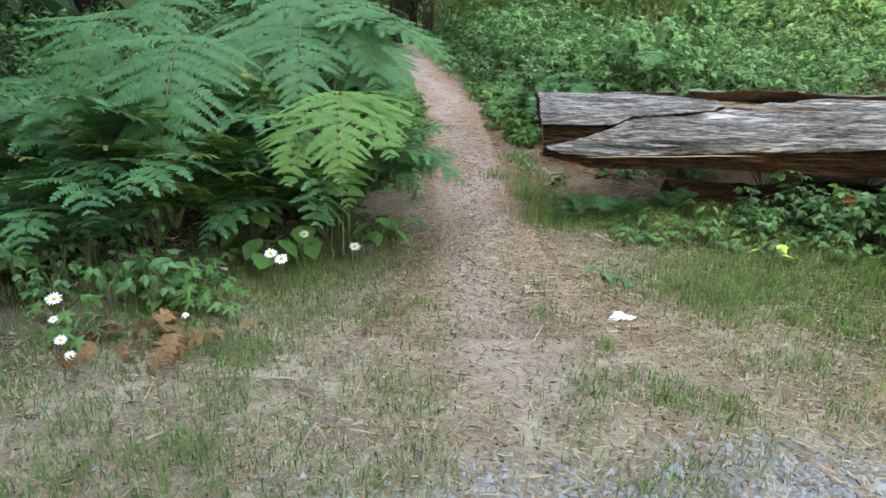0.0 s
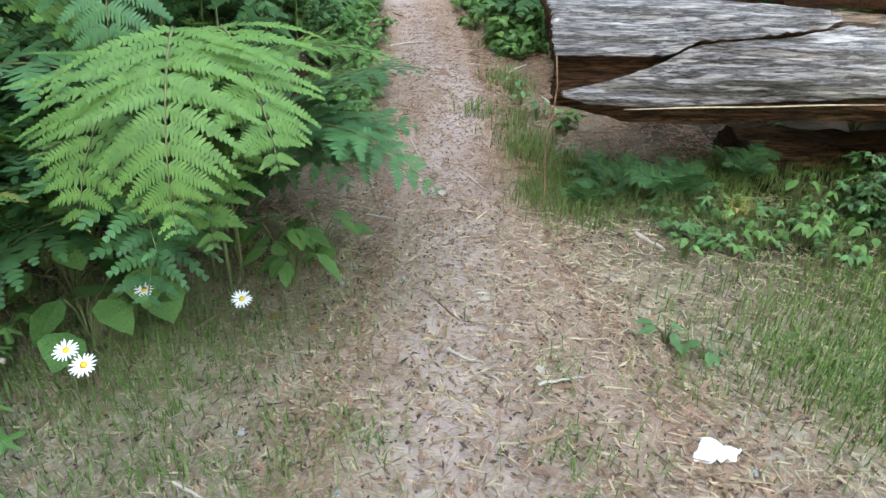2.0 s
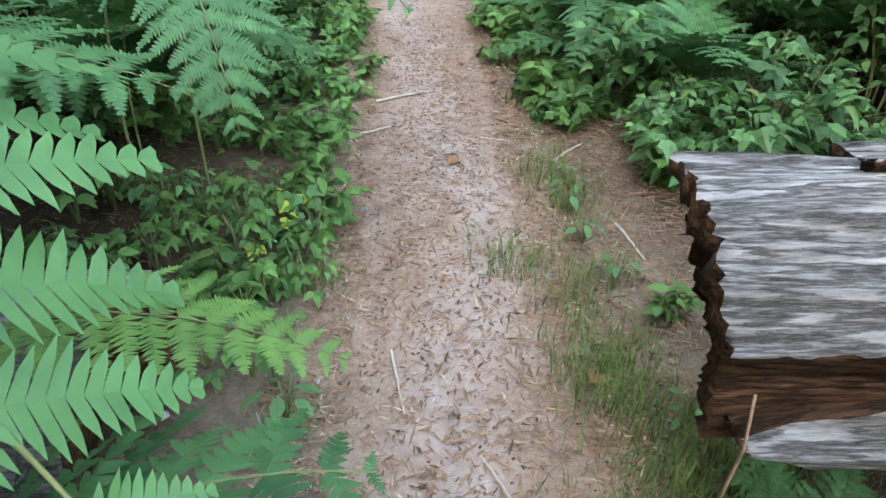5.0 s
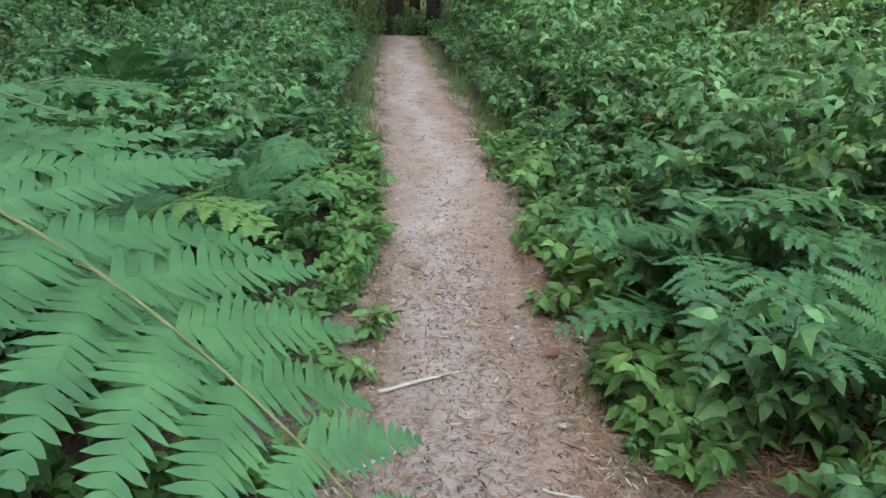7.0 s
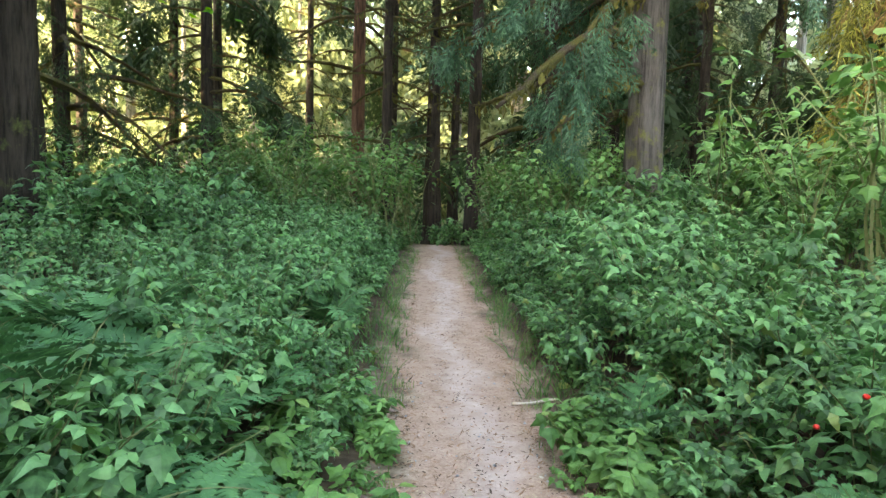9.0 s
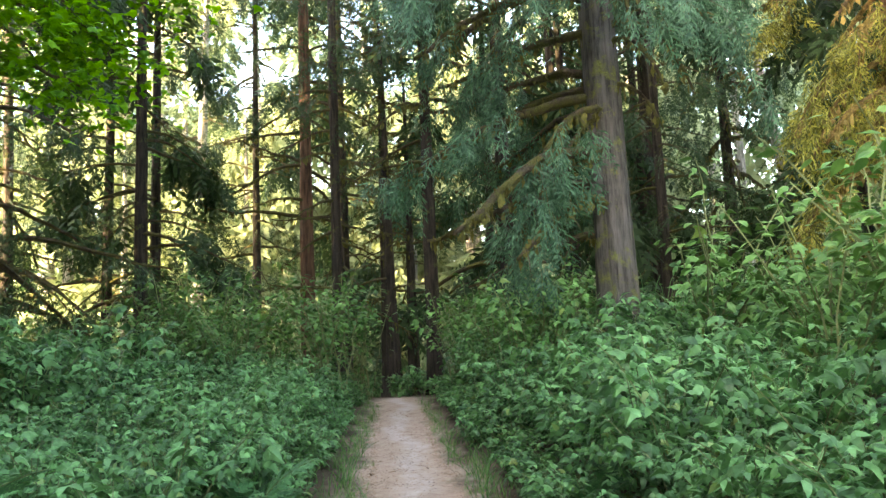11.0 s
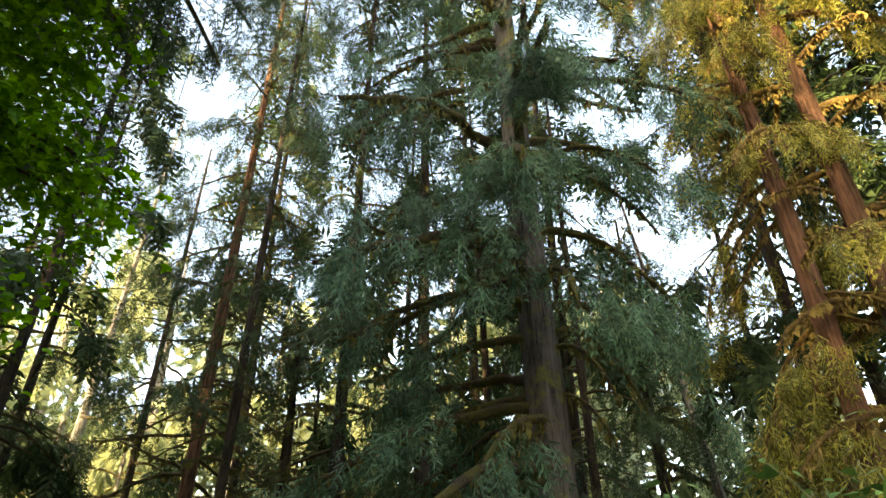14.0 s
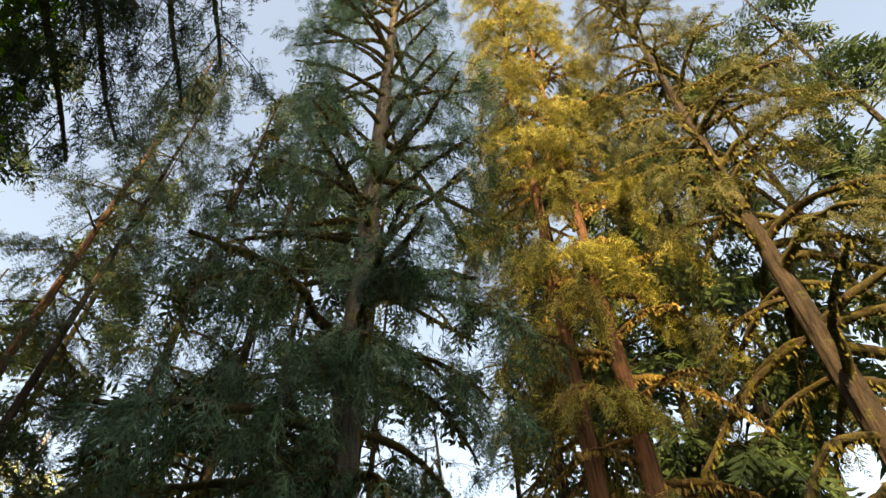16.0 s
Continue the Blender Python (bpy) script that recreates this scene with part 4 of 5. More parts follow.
for y in np.arange(5.8, 24, 0.95):
    for sg in (-1, 1):
        c = float(trail_x(y)) + sg * float(trail_w(y))
        for d in np.arange(2.9, 13, 1.0):
            x, yy = c + sg * (d + g.uniform(-0.4, 0.4)), y + g.uniform(-0.4, 0.4)
            if d > 5 + 0.7 * (yy - 4):
                continue
            if yy < 13.5 and d < 6.5:
                vtall.append((x, yy, g.uniform(0.7, 1.0) * (0.84 if sg < 0 else 0.92 if yy > 10 else 1.0)))
                continue
            (fine if (g.random() < 0.1) else tall).append((x, yy, g.uniform(1.25, 1.75) * (0.84 if sg < 0 else 1.0)))
for x in np.arange(-12, 12, 1.1):
    yy = 23.5 + g.uniform(-0.8, 1.5)
    if abs(x + 1.4) > 1.0:
        fine.append((x, yy, g.uniform(1.1, 1.9)))
for k in range(24):
    a, b = g.uniform(-22, 22), g.uniform(27, 40)
    tall.append((a, b, g.uniform(1.2, 2.0)))
for k in range(10):
    fine.append((g.uniform(-5.5, -1.6), g.uniform(19, 22.5), g.uniform(1.1, 1.6)))
    fine.append((g.uniform(-0.2, 1.6), g.uniform(17.5, 22), g.uniform(1.0, 1.35)))
for y in np.arange(5.2, 19, 0.27):
    for sg in (-1, 1):
        q = y + g.uniform(-0.1, 0.1)
        low.append((float(trail_x(q)) + sg * (float(trail_w(q)) + g.uniform(0.02, 0.30)), q, g.uniform(0.5, 1.15)))
for k in range(300):
    q = g.uniform(6.4, 16.5)
    sg = g.choice([-1, 1])
    low.append((float(trail_x(q)) + sg * (float(trail_w(q)) + g.uniform(0.08, 0.8)), q, g.uniform(0.7, 1.35)))
low = sorted((p for p in low if not blocked(p[0], p[1]) and not (5.2 < p[1] < 6.9 and 0.6 < p[0] < 1.15 and p[2] > 0.68)), key=lambda p: p[1])
spread_copies(LOW, low[:200], g)


def thicket_of(name, label, category, sources, spots, mat):
    """Far plants of one kind, joined."""
    chunks = []
    for k, src in enumerate(sources):
        me = src.children[1].data
        V = np.empty(len(me.vertices) * 3, np.float32)
        me.vertices.foreach_get("co", V)
        F = np.empty(len(me.polygons) * 3, np.int32)
        me.polygons.foreach_get("vertices", F)
        mats = [np.array(pose(x, y, float(ground_z(x, y)), 0, 0, g.uniform(0, 360)) @ Matrix.Scale(q, 4)) for x, y, q in spots[k::len(sources)]]
        chunks.append(scatter((V.reshape(-1, 3).astype(float), F.reshape(-1, 3)), mats))
    V, F = merge(chunks)
    return thing(name, label, category, kind="stuff", data=np_mesh(name, V, [F], mat))


thicket_of("far_ground_plants", "low leafy plants along the far trail edges", "plants", LOW, low[200:], M_LOWLEAF)
for x, y in ((-1.9, 22.6), (-1.5, 22.9), (-1.1, 22.7), (-0.7, 22.4), (-2.2, 22.2), (-1.3, 23.4)):
    mid.append((x, y, g.uniform(1.0, 1.5)))
mid += [(2.5, 4.05, 0.95), (2.85, 3.7, 1.0), (2.4, 4.3, 0.8), (2.95, 4.15, 1.15), (3.3, 3.9, 1.1), (2.05, 4.25, 0.6)]
spread_copies(MID, mid, g)
tall.sort(key=lambda p: p[0] ** 2 + (p[1] - 9) ** 2)
spread_copies(TALL, tall[:270], g)
thicket_of("far_thicket", "dense far thicket of green lobed leaves", "thicket", TALL, tall[270:], M_BERRY)
spread_copies(FINE, fine, g)
for x, y, q in ((-3.4, 5.5, 0.95), (-4.3, 6.2, 1.1), (-3.1, 6.5, 0.95), (-4.7, 5.0, 1.05), (-3.9, 4.5, 0.95), (-5.2, 6.8, 1.15), (-3.2, 4.9, 0.85)):
    vtall.append((x, y, q))
spread_copies(VTALL, vtall, g)


# ---------- ferns ----------
FRONDS = [frond_mesh("frond", M_BRACKEN, 200 + i, 1.0, 11, 16, 0.46 + 0.13 * i, 0.38) for i in range(3)]
PALE = [frond_mesh("frond", M_LADY, 210 + i, 1.0, 15, 10, 0.45 + 0.1 * i, 0.24) for i in range(2)]


def fern(x, y, size, n, meshes, label, seed, toward_deg=None, wide=150, group="ferns"):
    g = np.random.default_rng(seed)
    top = thing("fern", label, "fern", group)
    for i in range(n):
        a = (toward_deg if toward_deg is not None else 0) + (g.uniform(-wide, wide) if toward_deg is not None else 360 * i / n + g.uniform(-20, 20))
        ob = part("frond", meshes[int(g.integers(0, len(meshes)))], top)
        s = g.uniform(0.75, 1.1)
        ob.matrix_basis = pose(0, 0, 0, g.normal(0, 8), g.normal(0, 7), a) @ Matrix.Scale(s, 4)
    top.matrix_basis = pose(x, y, float(ground_z(x, y)) - 0.02) @ Matrix.Scale(size, 4)
    return top


BIG = "tall green bracken fern with arching fronds"
YEL = "yellowing light green fern with browned tips"
for i, (x, y, s, n, a, w) in enumerate((
        (-1.75, 4.2, 1.55, 10, -85, 85), (-1.2, 4.05, 1.35, 10, -85, 85), (-0.75, 4.1, 1.15, 9, -75, 85), (-1.6, 5.5, 1.5, 8, None, 0),
        (-1.15, 6.8, 1.35, 8, -60, 90), (-1.4, 7.3, 1.2, 6, None, 0), (-2.2, 6.4, 1.35, 6, None, 0), (-2.6, 4.6, 1.6, 8, None, 0),
        (-1.0, 8.1, 0.85, 6, None, 0), (-1.9, 8.6, 1.1, 6, None, 0),
        (1.2, 7.75, 0.8, 6, 200, 110), (1.5, 7.0, 0.85, 6, 180, 120), (1.75, 8.3, 0.95, 6, None, 0), (1.35, 8.9, 0.75, 6, None, 0), (2.3, 7.4, 1.0, 6, None, 0),
        (3.2, 5.8, 1.1, 6, -90, 100), (2.9, 4.2, 0.7, 5, -100, 90),
        (-2.9, 7.6, 1.2, 6, None, 0), (-1.4, 8.7, 1.0, 7, None, 0), (-1.9, 9.4, 1.3, 7, None, 0), (-1.4, 9.4, 0.85, 7, None, 0), (-2.3, 10.4, 1.3, 7, None, 0), (-2.0, 3.6, 0.9, 7, None, 0), (2.6, 5.35, 1.0, 7, -95, 60), (3.4, 5.3, 1.1, 7, -95, 60), (-1.05, 4.5, 1.4, 9, -110, 50), (3.1, 4.1, 0.6, 7, None, 0), (3.6, 4.3, 0.8, 7, None, 0), (-2.3, 3.9, 1.3, 7, -70, 80), (-1.3, 10.4, 0.8, 6, None, 0), (-1.5, 12.5, 0.8, 6, None, 0), (0.9, 10.6, 0.6, 6, None, 0), (0.75, 12.6, 0.6, 6, None, 0), (1.0, 4.62, 0.30, 8, None, 0), (1.3, 4.55, 0.34, 8, None, 0), (0.85, 4.5, 0.22, 7, None, 0), (1.65, 4.7, 0.30, 8, None, 0))):
    fern(x, y, s, n, FRONDS, BIG, 300 + i, a, w, "bracken ferns")
for i, (x, y, s, n, a, w) in enumerate(((-0.78, 4.12, 1.25, 14, -85, 95), (-1.35, 4.0, 1.2, 11, -85, 90), (-1.25, 3.95, 1.05, 13, None, 0), (-1.75, 3.9, 1.15, 12, None, 0), (-1.25, 7.6, 0.7, 6, -30, 120), (-2.9, 4.6, 1.0, 5, None, 0))):
    fern(x, y, s, n, PALE, YEL, 340 + i, a, w, "pale ferns")


def bracken(tip, heading, blade, wide, a0, a1, mat, label, seed, pairs=12, sub=25, group="arching fronds"):
    """One tall frond on its own stalk, whose blade leaves at a0 degrees, bends over to a1 and ends at the tip."""
    g = np.random.default_rng(seed)
    ang = np.radians(a0 + (a1 - a0) * np.linspace(0, 1, 25) ** 1.15)
    step = np.stack([np.cos(ang), np.zeros(25), np.sin(ang)], 1) * blade / 24
    arc = np.concatenate([[(0, 0, 0)], np.cumsum(step[:-1], 0)])
    rise = max(0.12, tip[2] - arc[-1][2])
    back = 0.22 * rise
    u = np.linspace(0, 1, 10)[:-1, None]
    corner = np.array([back - 0.25 * rise * math.cos(ang[0]), 0, rise * 0.72])
    stem = 2 * u * (1 - u) * corner + u * u * np.array([back, 0, rise])
    line = np.concatenate([stem, arc + (back, 0, rise)])
    c, n = math.cos(radians(heading)), math.sin(radians(heading))
    x, y = tip[0] - c * line[-1][0], tip[1] - n * line[-1][0]
    top = thing("bracken", label, "fern", group)
    (V, F), leaflets = frond_geometry(line, 9, g, pairs, sub, wide)
    part("stalk", np_mesh("stalk", V, [F], M_STEM, True), top)
    for V, F in leaflets:
        part("leaflet", np_mesh("leaflet", V, [F], mat), top)
    top.matrix_basis = pose(x, y, float(ground_z(x, y)) - 0.02, 0, 0, heading)


TALLF = "tall single green bracken frond arching over the undergrowth"
LIGHTF = "light yellow-green fern frond with browned tips"
for i, (tip, az, bl, wd, a0, a1, mt, lb) in enumerate((
        ((-1.47, 3.45, 0.58), -88, 0.90, 0.53, -28, -84, M_BRACKEN, TALLF), ((0.03, 3.95, 1.07), -28, 0.95, 0.40, 22, -58, M_BRACKEN, TALLF),
        ((-0.40, 4.0, 0.98), -64, 0.80, 0.42, -10, -75, M_BRACKEN, TALLF), ((-2.05, 3.7, 0.75), -95, 0.85, 0.5, -20, -82, M_BRACKEN, TALLF),
        ((-0.95, 4.2, 1.05), -75, 0.9, 0.48, -10, -75, M_BRACKEN, TALLF), ((-0.80, 3.72, 0.86), -82, 0.75, 0.40, -10, -74, M_BRACKEN, TALLF), ((-0.42, 4.12, 0.80), -58, 0.75, 0.36, 5, -62, M_BRACKEN, TALLF),
        ((-0.51, 3.20, 0.67), -82, 0.56, 0.34, -15, -78, M_LADY, LIGHTF), ((-0.27, 3.32, 0.74), -62, 0.52, 0.30, -5, -68, M_LADY, LIGHTF),
        ((-0.78, 3.28, 0.60), -98, 0.58, 0.32, -5, -70, M_LADY, LIGHTF), ((-0.50, 3.42, 0.45), -75, 0.5, 0.28, 0, -60, M_LADY, LIGHTF),
        ((0.146, 3.67, 0.50), -25, 0.74, 0.30, 12, -36, M_BRACKEN, TALLF), ((0.03, 4.6, 0.64), -8, 0.6, 0.20, 12, -22, M_LADY, LIGHTF),
        ((-0.15, 3.85, 0.42), -35, 0.6, 0.26, 10, -40, M_BRACKEN, TALLF),
        ((-1.1, 4.0, 0.95), -80, 0.85, 0.46, 0, -72, M_BRACKEN, TALLF), ((-1.75, 4.3, 1.1), -85, 0.9, 0.5, 0, -72, M_BRACKEN, TALLF), ((-0.95, 4.6, 1.15), -60, 0.85, 0.42, 10, -62, M_BRACKEN, TALLF),
        ((0.116, 5.71, 0.86), -22, 1.02, 0.46, 5, -48, M_BRACKEN, TALLF), ((-0.303, 5.32, 0.70), -62, 0.66, 0.27, -15, -72, M_BRACKEN, TALLF),
        ((-0.34, 5.20, 0.83), -4, 0.85, 0.38, 5, -26, M_BRACKEN, TALLF), ((-0.35, 6.05, 1.20), 2, 0.95, 0.34, 25, -25, M_BRACKEN, TALLF),
        ((-0.55, 5.75, 0.95), -35, 0.85, 0.36, 20, -50, M_BRACKEN, TALLF), ((-0.22, 6.25, 0.75), -10, 0.7, 0.30, 15, -40, M_BRACKEN, TALLF),
        ((-0.72, 7.40, 0.89), -4, 0.75, 0.30, 20, -28, M_BRACKEN, TALLF), ((-0.42, 7.20, 0.56), -22, 0.52, 0.22, 25, -40, M_LADY, LIGHTF),
        ((-0.50, 6.70, 0.58), -28, 0.60, 0.26, 20, -45, M_BRACKEN, TALLF), ((-0.75, 7.0, 0.75), -20, 0.7, 0.3, 20, -40, M_BRACKEN, TALLF),
        ((0.50, 7.33, 0.24), 195, 0.55, 0.24, 25, -28, M_BRACKEN, TALLF), ((0.86, 6.98, 0.28), 232, 0.50, 0.22, 22, -55, M_BRACKEN, TALLF),
        ((1.45, 7.35, 0.48), -60, 0.60, 0.27, 20, -40, M_BRACKEN, TALLF), ((1.10, 7.55, 0.55), 200, 0.60, 0.27, 20, -25, M_BRACKEN, TALLF),
        ((0.95, 7.15, 0.35), 260, 0.5, 0.22, 20, -55, M_BRACKEN, TALLF), ((0.72, 7.8, 0.35), 190, 0.5, 0.22, 20, -30, M_BRACKEN, TALLF),
        ((0.62, 8.35, 0.22), 200, 0.5, 0.22, 25, -35, M_BRACKEN, TALLF), ((1.9, 6.6, 0.75), 240, 0.7, 0.3, 20, -40, M_BRACKEN, TALLF))):
    bracken(tip, az, bl, wd, a0, a1, mt, lb, 1300 + i)


# ---------- the fallen log, cut where the trail passes ----------
def fbm(u, v, seed):
    """Grain noise: long along u, short along v."""
    return (np.sin(u * 2.1 + 9 * v + seed) - 1.6 * np.maximum(0, np.sin(u * 1.7 + 34 * v + 5 * seed) - 0.75) * 3 + 0.7 * np.sin(u * 4.3 - 23 * v + 2 * seed) + 0.6 * np.sin(u * 1.2 + 51 * v + 3 * seed)
            + 0.5 * np.sin(u * 7.7 + 87 * v - seed) + 0.35 * np.sin(u * 3 + 140 * v)) / 2.4


def slab(name, mat, x0, x1, lo, hi, R, thick, centre, parent, seed, label="", nx=100, na=28, rag=0.026, lift=0.0):
    """A curved shell of wood along x between two angles, which may vary along it; angle 0 faces the clearing, 90 is up."""
    g = np.random.default_rng(seed)
    xs = np.linspace(x0, x1, nx)
    al, ah = np.radians(lo(xs)), np.radians(hi(xs))
    jag = np.cumsum(g.normal(0, 0.012, nx)) * 0.6 + g.normal(0, 0.006, nx)
    w = np.linspace(0, 1, na)
    A = al[:, None] + jag[:, None] * (1 - w)[None] + (ah - al)[:, None] * w[None] + 0.6 * jag[::-1, None] * w[None]
    X = np.repeat(xs[:, None], na, 1)
    X = X + np.where((np.arange(nx) == 0)[:, None], g.normal(0, 0.006, (1, na)), 0) + np.where((np.arange(nx) < 2)[:, None], 0.005 * np.sin(11 * A + seed), 0)
    n = fbm(X, A * 0.35, seed)
    edge = np.minimum(np.minimum(w, 1 - w) * 7, 1)[None]
    Ro = R * (1 + 0.03 * np.sin(1.1 * X + seed)) + rag * n + lift
    Ri = Ro - thick * (0.25 + 0.75 * edge) * (1 + 0.25 * np.sin(3 * X + 5 * A))
    cy, cz = centre

    def pt(Rr):
        return np.stack([X, cy - Rr * np.cos(A), cz + Rr * np.sin(A)], -1).reshape(-1, 3)
    V = np.concatenate([pt(Ro), pt(Ri)])
    N = nx * na
    i = (np.arange(nx - 1)[:, None] * na + np.arange(na - 1)[None]).ravel()
    outer = np.stack([i, i + 1, i + na + 1, i + na], 1)
    inner = np.stack([i, i + na, i + na + 1, i + 1], 1) + N
    rim = []
    for k in range(nx - 1):
        rim += [(k * na, (k + 1) * na, (k + 1) * na + N, k * na + N), (k * na + na - 1, k * na + na - 1 + N, (k + 1) * na + na - 1 + N, (k + 1) * na + na - 1)]
    for k in range(na - 1):
        rim += [(k, k + N, k + 1 + N, k + 1), ((nx - 1) * na + k, (nx - 1) * na + k + 1, (nx - 1) * na + k + 1 + N, (nx - 1) * na + k + N)]
    idx = np.concatenate([np.zeros(len(outer)), np.ones(len(inner)), np.ones(len(rim))])
    me = np_mesh(name, V, [np.concatenate([outer, inner, np.array(rim)])], [mat, M_ROTWOOD], True, idx)
    return part(name, me, parent, label)


def core(x0, x1, R, centre, parent, seed, sq=0.8):
    """The rotted heart of the log: a rough lumpy column."""
    xs = np.linspace(x0, x1, 40)
    pts = np.stack([xs, np.full(40, centre[0]) + 0.02 * np.sin(3 * xs), np.full(40, centre[1]) + 0.02 * np.cos(4 * xs)], 1)
    V, F = tube(pts, np.full(40, R) * (1 + 0.06 * np.sin(7 * xs)), 22, 0.07, seed)
    V[:, 2] = centre[1] + (V[:, 2] - centre[1]) * sq
    part("rotten_core", np_mesh("rotten_core", V, [F], M_ROTWOOD, True), parent, "crumbling red-brown rotten heartwood")


def lin(*pairs):
    xs, vs = [p[0] for p in pairs], [p[1] for p in pairs]
    return lambda x: np.interp(x, xs, vs)


C = (4.82, 0.50)
log = thing("fallen_log", "weathered silver-grey fallen log, split and rotting inside", "log")
slab("upper_shell", M_SILVERWOOD, 0.645, 1.9, lin((0.645, 34), (1.05, 34), (1.15, 38), (1.236, 44), (1.7, 53), (1.9, 66)), lin((0.645, 112), (1.2, 108), (1.9, 92)), 0.345, 0.075, C, log, 1, "", 70, 36)
slab("lower_shell", M_SILVERWOOD, 0.69, 6.4, lin((0.69, 7), (0.79, 3), (1.0, 0), (1.25, 1), (1.9, 6), (2.95, 12), (6.4, 12)), lin((0.69, 9.5), (0.79, 14), (0.947, 20.5), (1.09, 29), (1.236, 42), (1.7, 51), (1.95, 62), (2.5, 96), (6.4, 104)), 0.352, 0.07, C, log, 2, "", 150, 44)
slab("bare_wood", M_PALEROT, 1.55, 6.3, lin((1.55, 58), (6.3, 62)), lin((1.55, 106), (6.3, 106)), 0.315, 0.05, C, log, 13, "orange-brown bared inner wood")
slab("back_shell", M_SILVERWOOD, 0.80, 6.4, lin((0.80, 113), (6.4, 108)), lin((0.80, 135), (1.3, 165), (6.4, 185)), 0.33, 0.08, C, log, 3)
slab("top_splinter", M_SILVERWOOD, 1.02, 1.62, lin((1.02, 101), (1.62, 98)), lin((1.02, 128), (1.62, 126)), 0.385, 0.04, C, log, 4, "raised splintered strip")
slab("top_splinter", M_SILVERWOOD, 1.75, 2.5, lin((1.75, 97), (2.5, 95)), lin((1.75, 126), (2.5, 126)), 0.385, 0.045, C, log, 5)
slab("top_splinter", M_SILVERWOOD, 2.3, 4.6, lin((2.3, 96), (4.6, 92)), lin((2.3, 130), (4.6, 130)), 0.40, 0.06, C, log, 6)
slab("heartwood", M_ROTWOOD, 0.67, 6.3, lin((0.67, -6), (1.0, -24), (6.3, -38)), lin((0.67, 104), (1.2, 150), (6.3, 205)), 0.262, 0.07, C, log, 9, "crumbling red-brown heartwood", 90, 40)
core(1.15, 6.3, 0.16, (4.97, 0.55), log, 10)
core(1.7, 6.2, 0.15, (5.02, 0.07), log, 12)
pts = np.array([(0.95 + 0.28 * k, 4.46 - 0.006 * k, 0.492 + 0.010 * k + 0.004 * (k % 2)) for k in range(5)])
V, F = tube(pts, np.array([0.002, 0.004, 0.004, 0.004, 0.002]), 4)
part("splinter", np_mesh("splinter", V, [F], M_DRY), log, "loose pale splinter")

pts = np.array([(0.640 + 0.012 * math.sin(1.7 * k), 4.46 - 0.006 * k, -0.02 + 0.125 * k) for k in range(7)])
V, F = tube(pts, 0.0045 * np.linspace(1, 0.5, 7), 6, 0.1, 3)
thing("dry_stalk", "thin dead brown stalk standing against the log end", "stalk", data=np_mesh("dry_stalk", V, [F], M_CHIP, True))

C2 = (4.74, 0.28)
stub = thing("fallen_log", "cut end of weathered grey log with hollow brown heart", "log")
slab("upper_shell", M_SILVERWOOD, -1.7, -0.44, lin((-1.7, 12), (-0.8, 10), (-0.44, 22)), lin((-1.7, 150), (-0.44, 148)), 0.33, 0.09, C2, stub, 21)
slab("lower_shell", M_SILVERWOOD, -1.7, -0.55, lin((-1.7, -50), (-0.55, -30)), lin((-1.7, 9), (-0.8, 7), (-0.55, -10)), 0.33, 0.07, C2, stub, 22)
slab("back_shell", M_SILVERWOOD, -1.7, -0.47, lin((-1.7, 154), (-0.47, 152)), lin((-1.7, 215), (-0.47, 210)), 0.33, 0.08, C2, stub, 23)
core(-1.6, -0.66, 0.22, (4.76, 0.26), stub, 24)
core(-1.6, -0.8, 0.15, (4.76, 0.10), stub, 25)

# ---------- trailside things ----------
STEMG = M_STEM


def daisy(x, y, h, r, seed, lean):
    g = np.random.default_rng(seed)
    top = thing("daisy", "white daisy with yellow centre on a thin stem", "flower", "daisies")
    u = np.linspace(0, 1, 7)
    L = np.stack([lean[0] * u ** 2, lean[1] * u ** 2, h * u], 1)
    V, F = tube(L, 0.0018 * np.ones(7), 4)
    part("stem", np_mesh("stem", V, [F], STEMG), top)
    n = 18
    pet = (np.array([(0, -0.07, 0), (0.5, -0.13, 0.05), (1, -0.06, 0.0), (1, 0.06, 0.0), (0.5, 0.13, 0.05), (0, 0.07, 0)]), np.array([(0, 1, 5), (1, 4, 5), (1, 2, 4), (2, 3, 4)]))
    az = np.arange(n) * 2 * math.pi / n + g.normal(0, 0.05, n)
    d = np.stack([np.cos(az), np.sin(az), np.full(n, 0.08)], 1)
    M = frames(np.repeat(L[-1:], n, 0) + d * 0.25 * r, d, np.array([[0, 0, 1.0]] * n), r * g.uniform(0.75, 0.95, n))
    V, F = scatter(pet, M)
    head = np_mesh("petals", V, [F], M_PETAL)
    tilt = Matrix.Translation(L[-1]) @ pose(0, 0, 0, 28, 0, 0) @ Matrix.Translation(-Vector(L[-1]))
    part("petals", head, top).matrix_basis = tilt
    a = np.linspace(0, math.pi / 2, 5)
    V, F = tube(np.stack([np.zeros(5) + L[-1][0], np.zeros(5) + L[-1][1], L[-1][2] + 0.25 * r * np.sin(a)], 1), 0.33 * r * np.cos(a) + 1e-4, 10)
    part("disc", np_mesh("disc", V, [F], M_DISC, True), top, "yellow flower centre").matrix_basis = tilt
    top.matrix_basis = pose(x, y, float(ground_z(x, y)), 0, 0, g.uniform(-20, 20))


